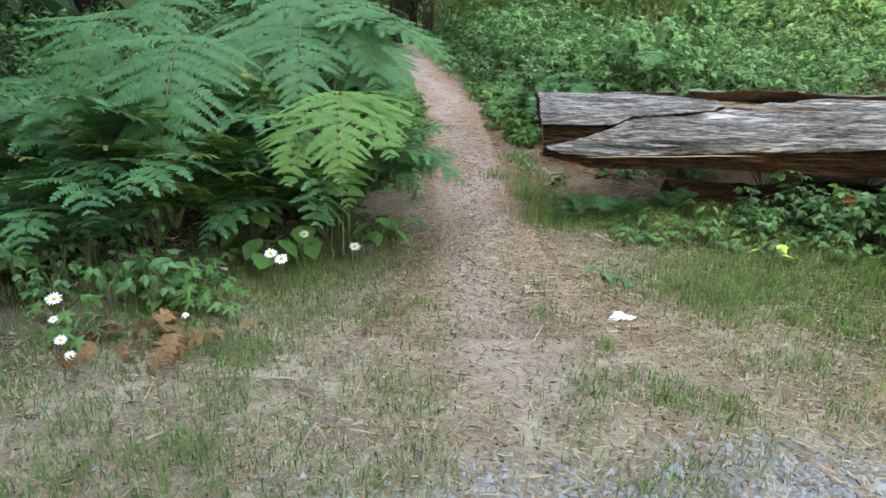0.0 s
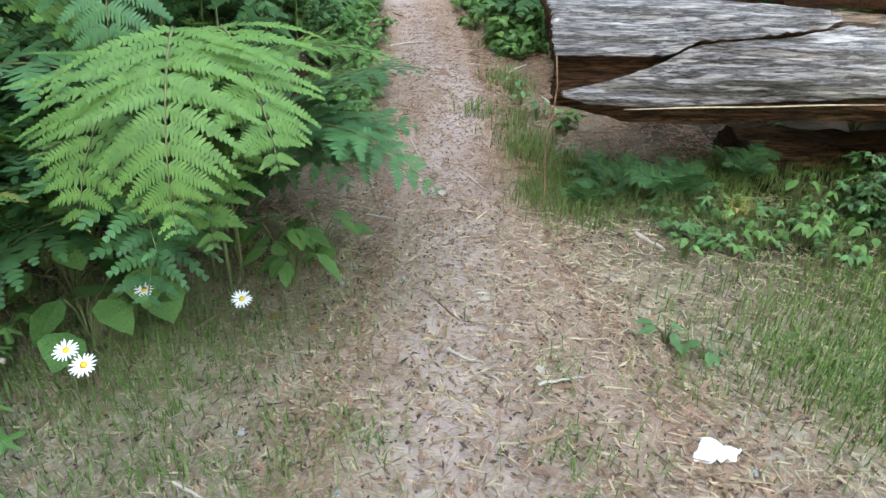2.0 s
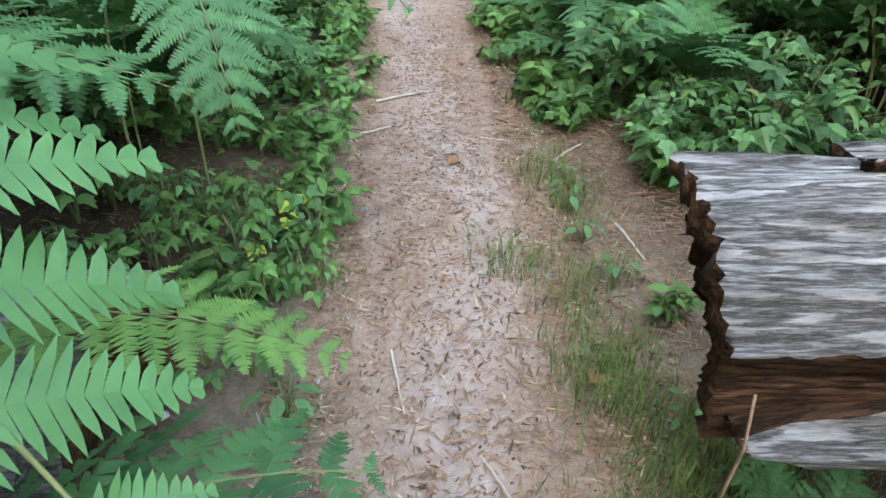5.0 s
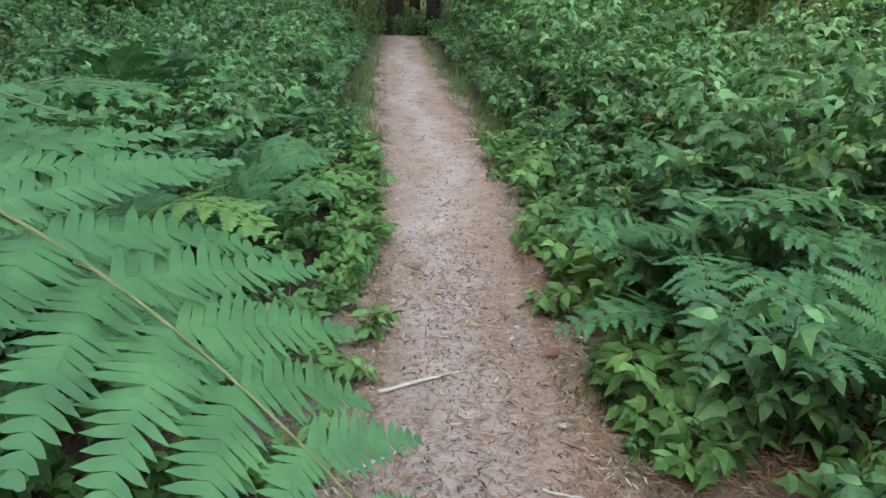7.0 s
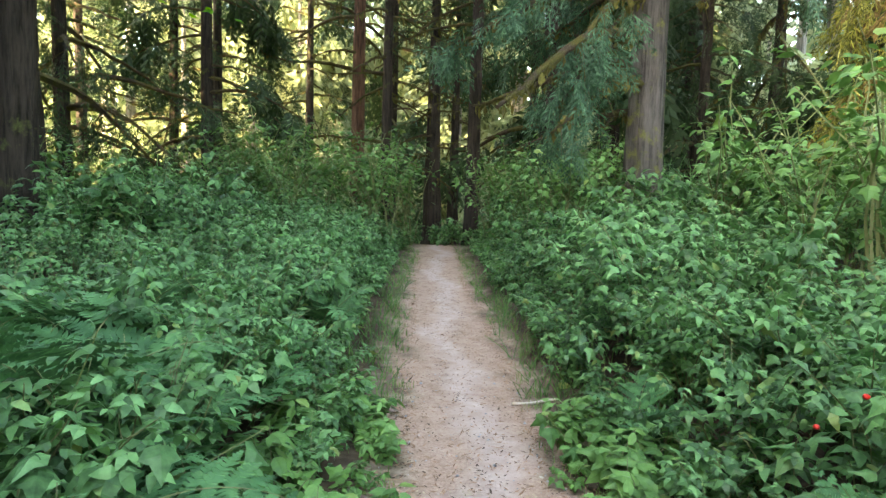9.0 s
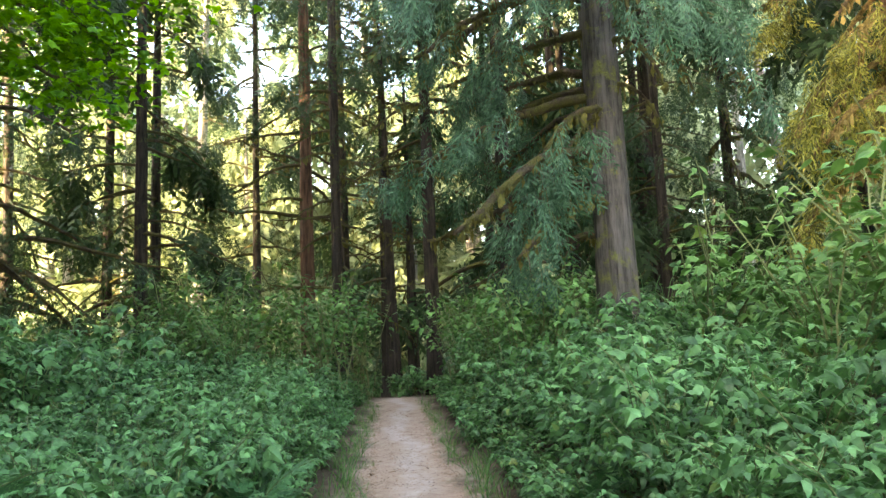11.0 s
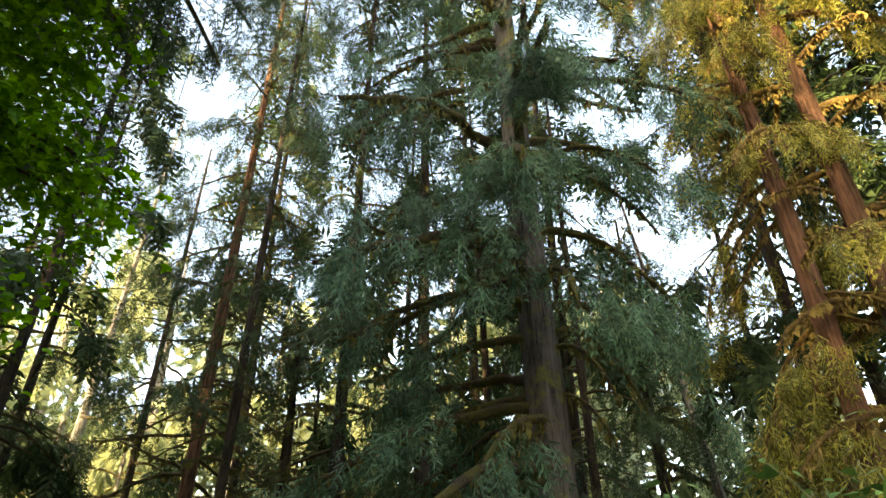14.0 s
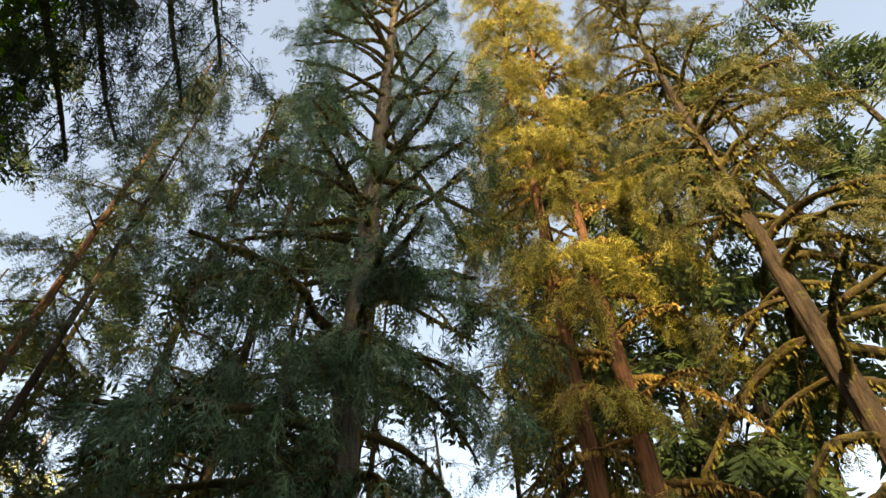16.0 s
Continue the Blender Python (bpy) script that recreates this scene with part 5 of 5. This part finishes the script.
for i, (x, y, h, r) in enumerate(((-0.52, 3.60, 0.15, 0.030), (-0.83, 3.19, 0.23, 0.032), (-0.90, 3.24, 0.24, 0.030), (-0.78, 3.52, 0.24, 0.026), (-1.22, 4.0, 0.36, 0.03),
                                  (-1.80, 2.82, 0.16, 0.034), (-1.60, 2.50, 0.13, 0.024), (-1.52, 2.42, 0.10, 0.022), (-1.66, 2.60, 0.18, 0.020), (-1.16, 2.75, 0.12, 0.016))):
    daisy(x, y, h, r, 400 + i, (0.02, -0.03))


def rosette(name, label, x, y, n, leaf, height, mat, shape, seed, group=""):
    """A plant of a few large leaves, each a part on its stalk."""
    g = np.random.default_rng(seed)
    top = thing(name, label, "plant", group)
    V0, F0 = shape
    me = np_mesh("leaf", V0, [F0], mat)
    stalks = []
    for i in range(n):
        az = 2.4 * i + g.normal(0, 0.3)
        out = leaf * g.uniform(0.3, 1.0)
        p = np.array([math.cos(az) * out, math.sin(az) * out, height * g.uniform(0.45, 1.0)])
        stalks.append(tube(np.array([(0, 0, -0.02), p * (0.4, 0.4, 0.7), p]), np.array([0.004, 0.003, 0.002]), 4))
        ob = part("leaf", me, top)
        ob.matrix_basis = Matrix.Translation(p) @ pose(0, 0, 0, g.normal(0, 14), g.uniform(5, 35), math.degrees(az)) @ Matrix.Scale(leaf * g.uniform(0.75, 1.15), 4)
    V, F = merge(stalks)
    tagged(part("stalk", np_mesh("stalk", V, [F], STEMG), top), kind="stuff")
    top.matrix_basis = pose(x, y, float(ground_z(x, y)))


for i, (x, y, n, lf, h) in enumerate(((-0.84, 3.72, 10, 0.14, 0.28), (-0.98, 3.52, 9, 0.14, 0.24), (-1.12, 3.75, 9, 0.13, 0.3), (-1.62, 2.62, 7, 0.11, 0.16), (-1.74, 2.75, 6, 0.10, 0.18))):
    rosette("broadleaf_plant", "broad bright green leaves beside white daisies", x, y, n, lf, h, M_LOWLEAF, (OVATE[0] * (1, 1.75, 1), OVATE[1]) if i < 3 else TOOTHED, 430 + i, "broadleaf plants")
for i in range(16):
    g = np.random.default_rng(460 + i)
    rosette("strawberry_plant", "low bright yellow-green leafy plant at the clearing edge", -1.30 + g.normal(0, 0.20), 3.12 + g.normal(0, 0.16), 8, 0.085, 0.17, M_LOWLEAF, TOOTHED, 470 + i, "low leafy plants")
for i, (x, y) in enumerate(((-0.40, 3.98), (-0.30, 4.10), (-0.48, 4.05), (-0.38, 3.86))):
    rosette("elder_seedling", "seedling with fresh green pointed leaflets", x, y, 9, 0.12, 0.20, M_LOWLEAF, (OVATE[0] * (1, 1.15, 1), OVATE[1]), 490 + i, "seedlings by the ferns")
for i, (x, y, lf, h) in enumerate(((0.92, 3.52, 0.06, 0.09), (1.02, 3.44, 0.06, 0.07), (-0.45, 5.55, 0.07, 0.16), (-0.22, 5.05, 0.07, 0.15), (-0.35, 5.2, 0.06, 0.2), (0.72, 6.15, 0.06, 0.1),
                                   (0.78, 6.3, 0.06, 0.12), (0.55, 8.75, 0.06, 0.08), (0.62, 8.7, 0.06, 0.1), (0.86, 5.0, 0.05, 0.12), (0.8, 5.6, 0.06, 0.15), (0.75, 5.9, 0.06, 0.12))):
    rosette("ground_plant", "small green leafy plant growing on the trail edge", x, y, 7, lf, h, M_BERRY, OVATE, 510 + i, "small trailside plants")
for i in range(90):
    g = np.random.default_rng(1530 + i)
    x = 1.15 + 2.6 * g.random()
    rosette("verge_herb", "low green leafy plant in front of the log", x, 4.42 - 0.24 * x * g.random() + g.normal(0, 0.07), 9, 0.045 + 0.035 * g.random(), 0.06 + 0.08 * x * g.random(), M_BERRY if i % 2 else M_LOWLEAF, (THREE, TOOTHED, OVATE, THREE)[i % 4], 580 + i, "plants below the log")
for i in range(100):
    g = np.random.default_rng(2530 + i)
    y = 5.12 + 1.1 * g.random()
    rosette("understory_plant", "low green leafy plant beneath the bracken", -0.28 - 0.95 * g.random() + 0.06 * (y - 5), y, 8, 0.05 + 0.04 * g.random(), 0.08 + 0.16 * g.random(), M_LOWLEAF if i % 3 else M_BERRY, (THREE, LOBED, TOOTHED, OVATE)[i % 4], 2580 + i, "plants below the bracken")
for i, (x, y, lf, h) in enumerate(((1.30, 6.12, 0.13, 0.26), (1.42, 5.95, 0.12, 0.24), (1.55, 6.2, 0.13, 0.3), (1.2, 6.35, 0.10, 0.2), (1.65, 5.9, 0.12, 0.28))):
    rosette("broadleaf_plant", "dark green broad-leaved plant beside the log end", x, y, 8, lf, h, M_BERRY, (OVATE[0] * (1, 1.1, 1), OVATE[1]), 2640 + i, "broadleaf plants by the log")
for i in range(26):
    g = np.random.default_rng(2730 + i)
    x = -2.4 + 1.15 * g.random()
    rosette("verge_plant", "leafy green plant under the fern bank", x, 2.95 + 0.45 * g.random() - 0.12 * (x + 1.8), 10, 0.06 + 0.04 * g.random(), 0.12 + 0.2 * g.random(), M_LOWLEAF if i % 3 == 0 else M_BERRY, (THREE, LOBED, THREE, OVATE)[i % 4], 2760 + i, "plants under the fern bank")
for i, (x, y, z) in enumerate(((-0.39, 5.95, 0.16), (-0.45, 5.83, 0.13), (1.95, 3.75, 0.2))):
    rosette("yellow_leaf_plant", "plant with round yellow-green leaves", x, y, 3, 0.085, z, M_YELLOW, LOBED, 640 + i, "yellowing leaves")


def stick(x0, y0, x1, y1, r, label, seed, mat=M_TWIG, z=0.012, name="stick"):
    g = np.random.default_rng(seed)
    u = np.linspace(0, 1, 9)
    pts = np.stack([x0 + (x1 - x0) * u, y0 + (y1 - y0) * u, np.zeros(9)], 1)
    bow = 0.05 * math.hypot(x1 - x0, y1 - y0) * g.uniform(-1, 1)
    pts[:, 1] += bow * np.sin(math.pi * u) + np.cumsum(g.normal(0, 0.003, 9))
    pts[:, 2] = ground_z(pts[:, 0], pts[:, 1]) + z * 0.55 + 0.004 * g.random(9)
    V, F = tube(pts, r * np.linspace(1, 0.6, 9) * g.uniform(0.85, 1.15, 9), 7, 0.08, seed)
    thing(name, label, "stick", "sticks on the ground", data=np_mesh(name, V, [F], mat, True))


for i, a in enumerate(((-0.13, 7.33, 0.19, 7.49, 0.009), (-0.18, 6.88, -0.03, 7.0, 0.007), (0.18, 11.35, 0.50, 11.42, 0.012), (-0.62, 5.48, -0.29, 5.38, 0.012), (-0.78, 5.56, -0.55, 5.50, 0.008),
                       (0.82, 4.62, 1.02, 4.55, 0.022), (1.02, 4.24, 1.10, 4.10, 0.012), (0.45, 3.32, 0.62, 3.36, 0.006), (0.18, 3.48, 0.28, 3.42, 0.007), (1.1, 3.62, 1.25, 3.5, 0.006),
                       (0.42, 6.85, 0.55, 6.83, 0.006), (-0.9, 2.40, -0.6, 2.42, 0.006), (-0.55, 2.95, -0.4, 2.86, 0.006), (0.05, 5.3, 0.10, 5.05, 0.005), (0.9, 6.0, 0.95, 5.75, 0.006),
                       (-0.15, 4.42, 0.02, 4.40, 0.005), (0.3, 4.9, 0.4, 4.7, 0.005), (0.75, 6.6, 0.9, 6.72, 0.007), (-0.45, 6.2, -0.3, 6.15, 0.006))):
    stick(*a, "bleached stick lying on the ground", 700 + i)
stick(-1.9, 3.6, -1.15, 3.35, 0.012, "dead grey branch in the undergrowth", 730, M_TWIG, 0.15)


def litter(x, y):
    """A flat crumpled scrap."""
    g = np.random.default_rng(9)
    n = 9
    X, Y = np.meshgrid(np.linspace(-0.055, 0.055, n), np.linspace(-0.035, 0.035, n))
    X = X + 0.012 * np.sin(60 * Y) + g.normal(0, 0.002, X.shape)
    Y = Y * (1 - 0.25 * np.sin(40 * X)) + g.normal(0, 0.002, X.shape)
    Z = 0.012 + 0.010 * np.abs(g.normal(0, 1, X.shape)) * (1 - (X / 0.06) ** 2)
    V = np.stack([X, Y, Z], -1).reshape(-1, 3)
    V = np.concatenate([V, V - (0, 0, 0.006)])
    i = (np.arange(n - 1)[:, None] * n + np.arange(n - 1)[None]).ravel()
    q = np.stack([i, i + 1, i + n + 1, i + n], 1)
    edge = list(range(n - 1)) + [k * n + n - 1 for k in range(n - 1)] + [n * n - 1 - k for k in range(n - 1)] + [(n - 1 - k) * n for k in range(n - 1)]
    r = np.array([(a, a + n * n, b + n * n, b) for a, b in zip(edge, edge[1:] + edge[:1])])
    ob = thing("paper_scrap", "crumpled white paper scrap lying on dirt", "litter", data=np_mesh("paper_scrap", V, [q, q[:, ::-1] + n * n, r], M_PAPER, False))
    ob.matrix_basis = pose(x, y, float(ground_z(x, y)), 0, 0, -12)


litter(0.905, 3.03)


def leaves_on_ground(name, label, mat, spots, size, seed):
    g = np.random.default_rng(seed)
    me = np_mesh(name, OVATE[0] * (1, 1.3, 1) + (0, 0, 0.04), [OVATE[1]], mat)
    for x, y in spots:
        ob = thing(name, label, "leaf", "fallen leaves", data=me)
        ob.matrix_basis = pose(x, y, float(ground_z(x, y)) + 0.012, g.normal(0, 8), g.normal(0, 8), g.uniform(0, 360)) @ Matrix.Scale(size * g.uniform(0.7, 1.2), 4)


leaves_on_ground("fallen_leaf", "dry brown fallen leaf on the trail", M_RUST, [(-0.30, 3.72), (-0.26, 3.62), (-0.44, 3.66), (-0.2, 3.95), (0.1, 5.9), (0.62, 5.2), (0.3, 6.6), (-0.1, 6.35), (0.52, 7.6)], 0.075, 12)
leaves_on_ground("pale_leaf", "pale scrap of leaf on the trail", M_TWIG, [(0.51, 7.16), (0.40, 7.75), (0.33, 3.75), (0.46, 3.40), (0.2, 4.6), (0.05, 9.2), (0.3, 10.2)], 0.05, 13)

# dead rust-brown fern heap
g = np.random.default_rng(77)
heap = thing("dead_fern", "heap of dead rust-brown fern fronds", "fern")
for i in range(30):
    ob = part("frond", frond_mesh("frond", M_RUST, 800 + i, 0.30, 9, 9, 0.8 + 0.2 * i, 0.17), heap) if i < 4 else part("frond", heap.children[i % 4].data, heap)
    ob.matrix_basis = pose(g.normal(0, 0.15), g.normal(0, 0.06), 0.015 + 0.003 * i, g.normal(0, 35), 45 + g.normal(0, 25), g.uniform(0, 360)) @ Matrix.Scale(g.uniform(0.5, 1.0), 4)
heap.matrix_basis = pose(-1.16, 2.62, float(ground_z(-1.16, 2.62)))

# red berries
for x, y, z in ((1.42, 9.35, 0.78), (1.30, 9.45, 0.62)):
    a = np.linspace(-math.pi / 2, math.pi / 2, 7)
    V, F = tube(np.stack([np.zeros(7), np.zeros(7), 0.011 * np.sin(a)], 1), 0.013 * np.cos(a) + 1e-4, 9, 0.08)
    ob = thing("berry", "ripe red berry among green leaves", "berry", "red berries", data=np_mesh("berry", V, [F], M_BERRYRED, True))
    ob.location = (x, y, z)


# ---------- grass, straw, chips, stones ----------
def blades(n, where, h, w, mat, name, label, seed, lean=0.5):
    g = np.random.default_rng(seed)
    xy = where(g, n)
    z = ground_z(xy[:, 0], xy[:, 1])
    az = g.uniform(0, 2 * math.pi, len(xy))
    hh = h * g.uniform(0.4, 1.3, len(xy))
    d = np.stack([np.cos(az), np.sin(az)], 1) * (lean * hh * g.random(len(xy)))[:, None]
    s = np.stack([-np.sin(az), np.cos(az)], 1) * w * 0.5
    b = np.concatenate([xy, z[:, None] - 0.004], 1)
    V = np.stack([b - np.pad(s, ((0, 0), (0, 1))), b + np.pad(s, ((0, 0), (0, 1))),
                  b + np.concatenate([d * 0.35 + s * 0.7, 0.6 * hh[:, None]], 1), b + np.concatenate([d * 0.35 - s * 0.7, 0.6 * hh[:, None]], 1),
                  b + np.concatenate([d, hh[:, None] * (1 - 0.25 * lean)], 1)], 1).reshape(-1, 3)
    k = np.arange(len(xy))[:, None] * 5
    thing(name, label, "grass", kind="stuff", data=np_mesh(name, V, [k + np.array([[0, 1, 2, 3]]), k + np.array([[3, 2, 4]])], mat))


def tufts(centres, spread):
    def where(g, n):
        c = np.array(centres)[g.integers(0, len(centres), n)]
        return c[:, :2] + g.normal(0, 1, (n, 2)) * c[:, 2:3] * spread
    return where


def clearing(g, n):
    xy = np.stack([g.uniform(-2.1, 2.7, n), g.uniform(1.2, 4.3, n)], 1)
    dens = np.clip((np.abs(xy[:, 0] - 0.42) - 0.35) / 0.9, 0, 1) * (0.35 + 0.65 * (wave(xy[:, 0], xy[:, 1], 3.5, 2.2) > 0.05))
    dens *= np.clip((xy[:, 1] - 1.3 - 0.25 * np.clip(xy[:, 0], 0, 3)) / 0.8, 0.12, 1)
    return xy[g.random(n) < dens]


gt = np.random.default_rng(90)
TUFTS = [(gt.uniform(-2.0, 0.0), gt.uniform(1.5, 3.2), gt.uniform(0.6, 1.4)) for _ in range(80)] + [(gt.uniform(0.5, 2.6), gt.uniform(1.7, 3.4), gt.uniform(0.4, 1.2)) for _ in range(60)]
BANK = [(gt.uniform(1.2, 2.8), gt.uniform(3.2, 4.1), gt.uniform(0.8, 1.6)) for _ in range(40)] + [(-0.92 + gt.normal(0, 0.25), 3.55 + gt.normal(0, 0.22), 1.2) for _ in range(12)] \
    + [(-1.65 + gt.normal(0, 0.3), 3.2 + gt.normal(0, 0.25), 1.2) for _ in range(10)]
UNDER = [(gt.uniform(0.72, 2.6), gt.uniform(4.25, 4.95), 1.0) for _ in range(60)] + [(0.68 + gt.normal(0, .08), gt.uniform(4.4, 6.5), 0.7) for _ in range(14)]
EDGE = [(float(trail_x(y)) + sg * (float(trail_w(y)) + gt.uniform(0.0, 0.2)), y, 0.6) for y in np.arange(5, 21, 0.33) for sg in (-1, 1)]
blades(22000, clearing, 0.045, 0.003, M_GRASS, "short_grass", "short sparse green and yellow grass in the clearing", 1)
blades(11000, tufts(TUFTS, 0.09), 0.075, 0.004, M_GRASS, "grass_tufts", "scattered green grass tufts in dry straw", 2, 1.3)
blades(15000, tufts(BANK, 0.17), 0.085, 0.004, M_GRASS, "long_grass", "long arching green grass at the clearing edge", 3, 1.0)
blades(9000, tufts(UNDER, 0.11), 0.11, 0.0035, M_GRASS, "grass_below_log", "green grass growing under the log end", 4, 0.9)
blades(3600, tufts(EDGE, 0.08), 0.09, 0.004, M_GRASS, "trail_edge_grass", "grass fringe along the trail edge", 5, 0.9)


def bits(n, where, ln, w, mat, name, label, seed, lift=0.004):
    """Flat slivers lying on the ground."""
    g = np.random.default_rng(seed)
    xy = where(g, n)
    n = len(xy)
    az = g.uniform(0, math.pi, n)
    L = ln * np.exp(g.normal(0, 0.5, n))
    a = np.stack([np.cos(az), np.sin(az)], 1) * L[:, None] * 0.5
    s = np.stack([-np.sin(az), np.cos(az)], 1) * (w * g.uniform(0.5, 1.5, n))[:, None] * 0.5
    z = ground_z(xy[:, 0], xy[:, 1]) + lift + 0.006 * g.random(n)
    dz = g.normal(0, 0.10, n) * L

    def row(p, q):
        return np.concatenate([p, (z + q)[:, None]], 1)
    V = np.stack([row(xy - a, -dz), row(xy + s - 0.2 * a, 0 * dz), row(xy + a, dz), row(xy - s + 0.2 * a, 0 * dz + 0.002)], 1).reshape(-1, 3)
    k = np.arange(n)[:, None] * 4
    thing(name, label, "ground litter", kind="stuff", data=np_mesh(name, V, [k + np.array([[0, 1, 2]]), k + np.array([[0, 2, 3]])], mat))


def along_trail(y0, y1, wide):
    def where(g, n):
        y = y0 + (y1 - y0) * g.random(n) ** 1.3
        off = g.normal(0, 1, n)
        off = np.where(g.random(n) < 0.5, np.sign(off) * (0.75 + 0.25 * np.abs(off)), off * 0.6)
        return np.stack([trail_x(y) + off * trail_w(y) * wide, y], 1)
    return where


def field(x0, x1, y0, y1):
    return lambda g, n: np.stack([g.uniform(x0, x1, n), g.uniform(y0, y1, n)], 1)


bits(7000, lambda g, n: np.stack([g.uniform(0.5, 1.7, n), g.uniform(4.9, 7.2, n)], 1), 0.045, 0.004, M_CHIP, "dry_bank_straw", "dry straw and stalks on the bank beside the log", 29)
bits(32000, field(-2.0, 2.4, 1.3, 4.6), 0.045, 0.005, M_DRY, "dry_straw", "dry pale straw strewn over the clearing", 21)
bits(5000, field(-2.0, 2.4, 1.3, 4.6), 0.020, 0.009, M_DARKCHIP, "dark_litter", "dark bark crumbs and leaf bits in the clearing", 27)
bits(3500, field(-2.0, 2.4, 1.3, 4.6), 0.026, 0.014, M_CHIP, "dead_leaf_bits", "brown dead leaf bits in the clearing", 28, 0.008)
bits(13000, along_trail(2.8, 9, 1.0), 0.026, 0.009, M_CHIP, "wood_chips", "brown wood chips and needles on the trail", 22)
bits(5000, along_trail(3.2, 10, 1.1), 0.03, 0.006, M_DRY, "pale_chips", "pale bark slivers on the trail", 23)
bits(6000, along_trail(8, 20, 1.0), 0.03, 0.010, M_CHIP, "far_wood_chips", "brown litter on the far trail", 24)
bits(5500, along_trail(3.0, 16, 1.1), 0.018, 0.009, M_DARKCHIP, "dark_chips", "dark bark crumbs on the trail", 26)
bits(12000, field(-2.0, 2.0, 4.4, 8.0), 0.035, 0.006, M_CHIP, "forest_litter", "brown needles and twigs under the plants", 25)


def stones(n, where, r, mat, name, label, seed):
    g = np.random.default_rng(seed)
    xy = where(g, n)
    n = len(xy)
    base = np.array([(1, 0, 0), (0, 1, 0), (-1, 0, 0), (0, -1, 0), (0, 0, 0.7), (0, 0, -0.7)], float)
    F = np.array([(0, 1, 4), (1, 2, 4), (2, 3, 4), (3, 0, 4), (1, 0, 5), (2, 1, 5), (3, 2, 5), (0, 3, 5)])
    R = r * np.exp(g.normal(0, 0.45, n))
    V = base[None] * R[:, None, None] * g.uniform(0.6, 1.3, (n, 6, 1))
    az = g.uniform(0, 6.28, n)
    c, s = np.cos(az), np.sin(az)
    V = np.stack([V[..., 0] * c[:, None] - V[..., 1] * s[:, None], V[..., 0] * s[:, None] + V[..., 1] * c[:, None], V[..., 2]], -1)
    V = V + np.concatenate([xy, (ground_z(xy[:, 0], xy[:, 1]) + 0.2 * R)[:, None]], 1)[:, None]
    k = (np.arange(n) * 6)[:, None, None]
    thing(name, label, "gravel", kind="stuff", data=np_mesh(name, V.reshape(-1, 3), [(F[None] + k).reshape(-1, 3)], mat))


def gravel_bed(g, n):
    xy = np.stack([g.uniform(-0.8, 2.8, n), g.uniform(1.0, 2.3, n)], 1)
    d = (2.0 + 0.12 * xy[:, 0] - xy[:, 1] + 0.25 * wave(xy[:, 0], xy[:, 1], 3.0, 4.0)) / 0.35
    return xy[g.random(n) < np.clip(d, 0.02, 1) * np.clip((xy[:, 0] + 0.6) / 0.5, 0, 1)]


stones(11000, gravel_bed, 0.009, M_STONE, "gravel", "grey crushed gravel at the road edge", 31)
stones(1200, along_trail(1.6, 12, 1.0), 0.006, M_STONE, "trail_pebbles", "small pale pebbles on the trail", 32)
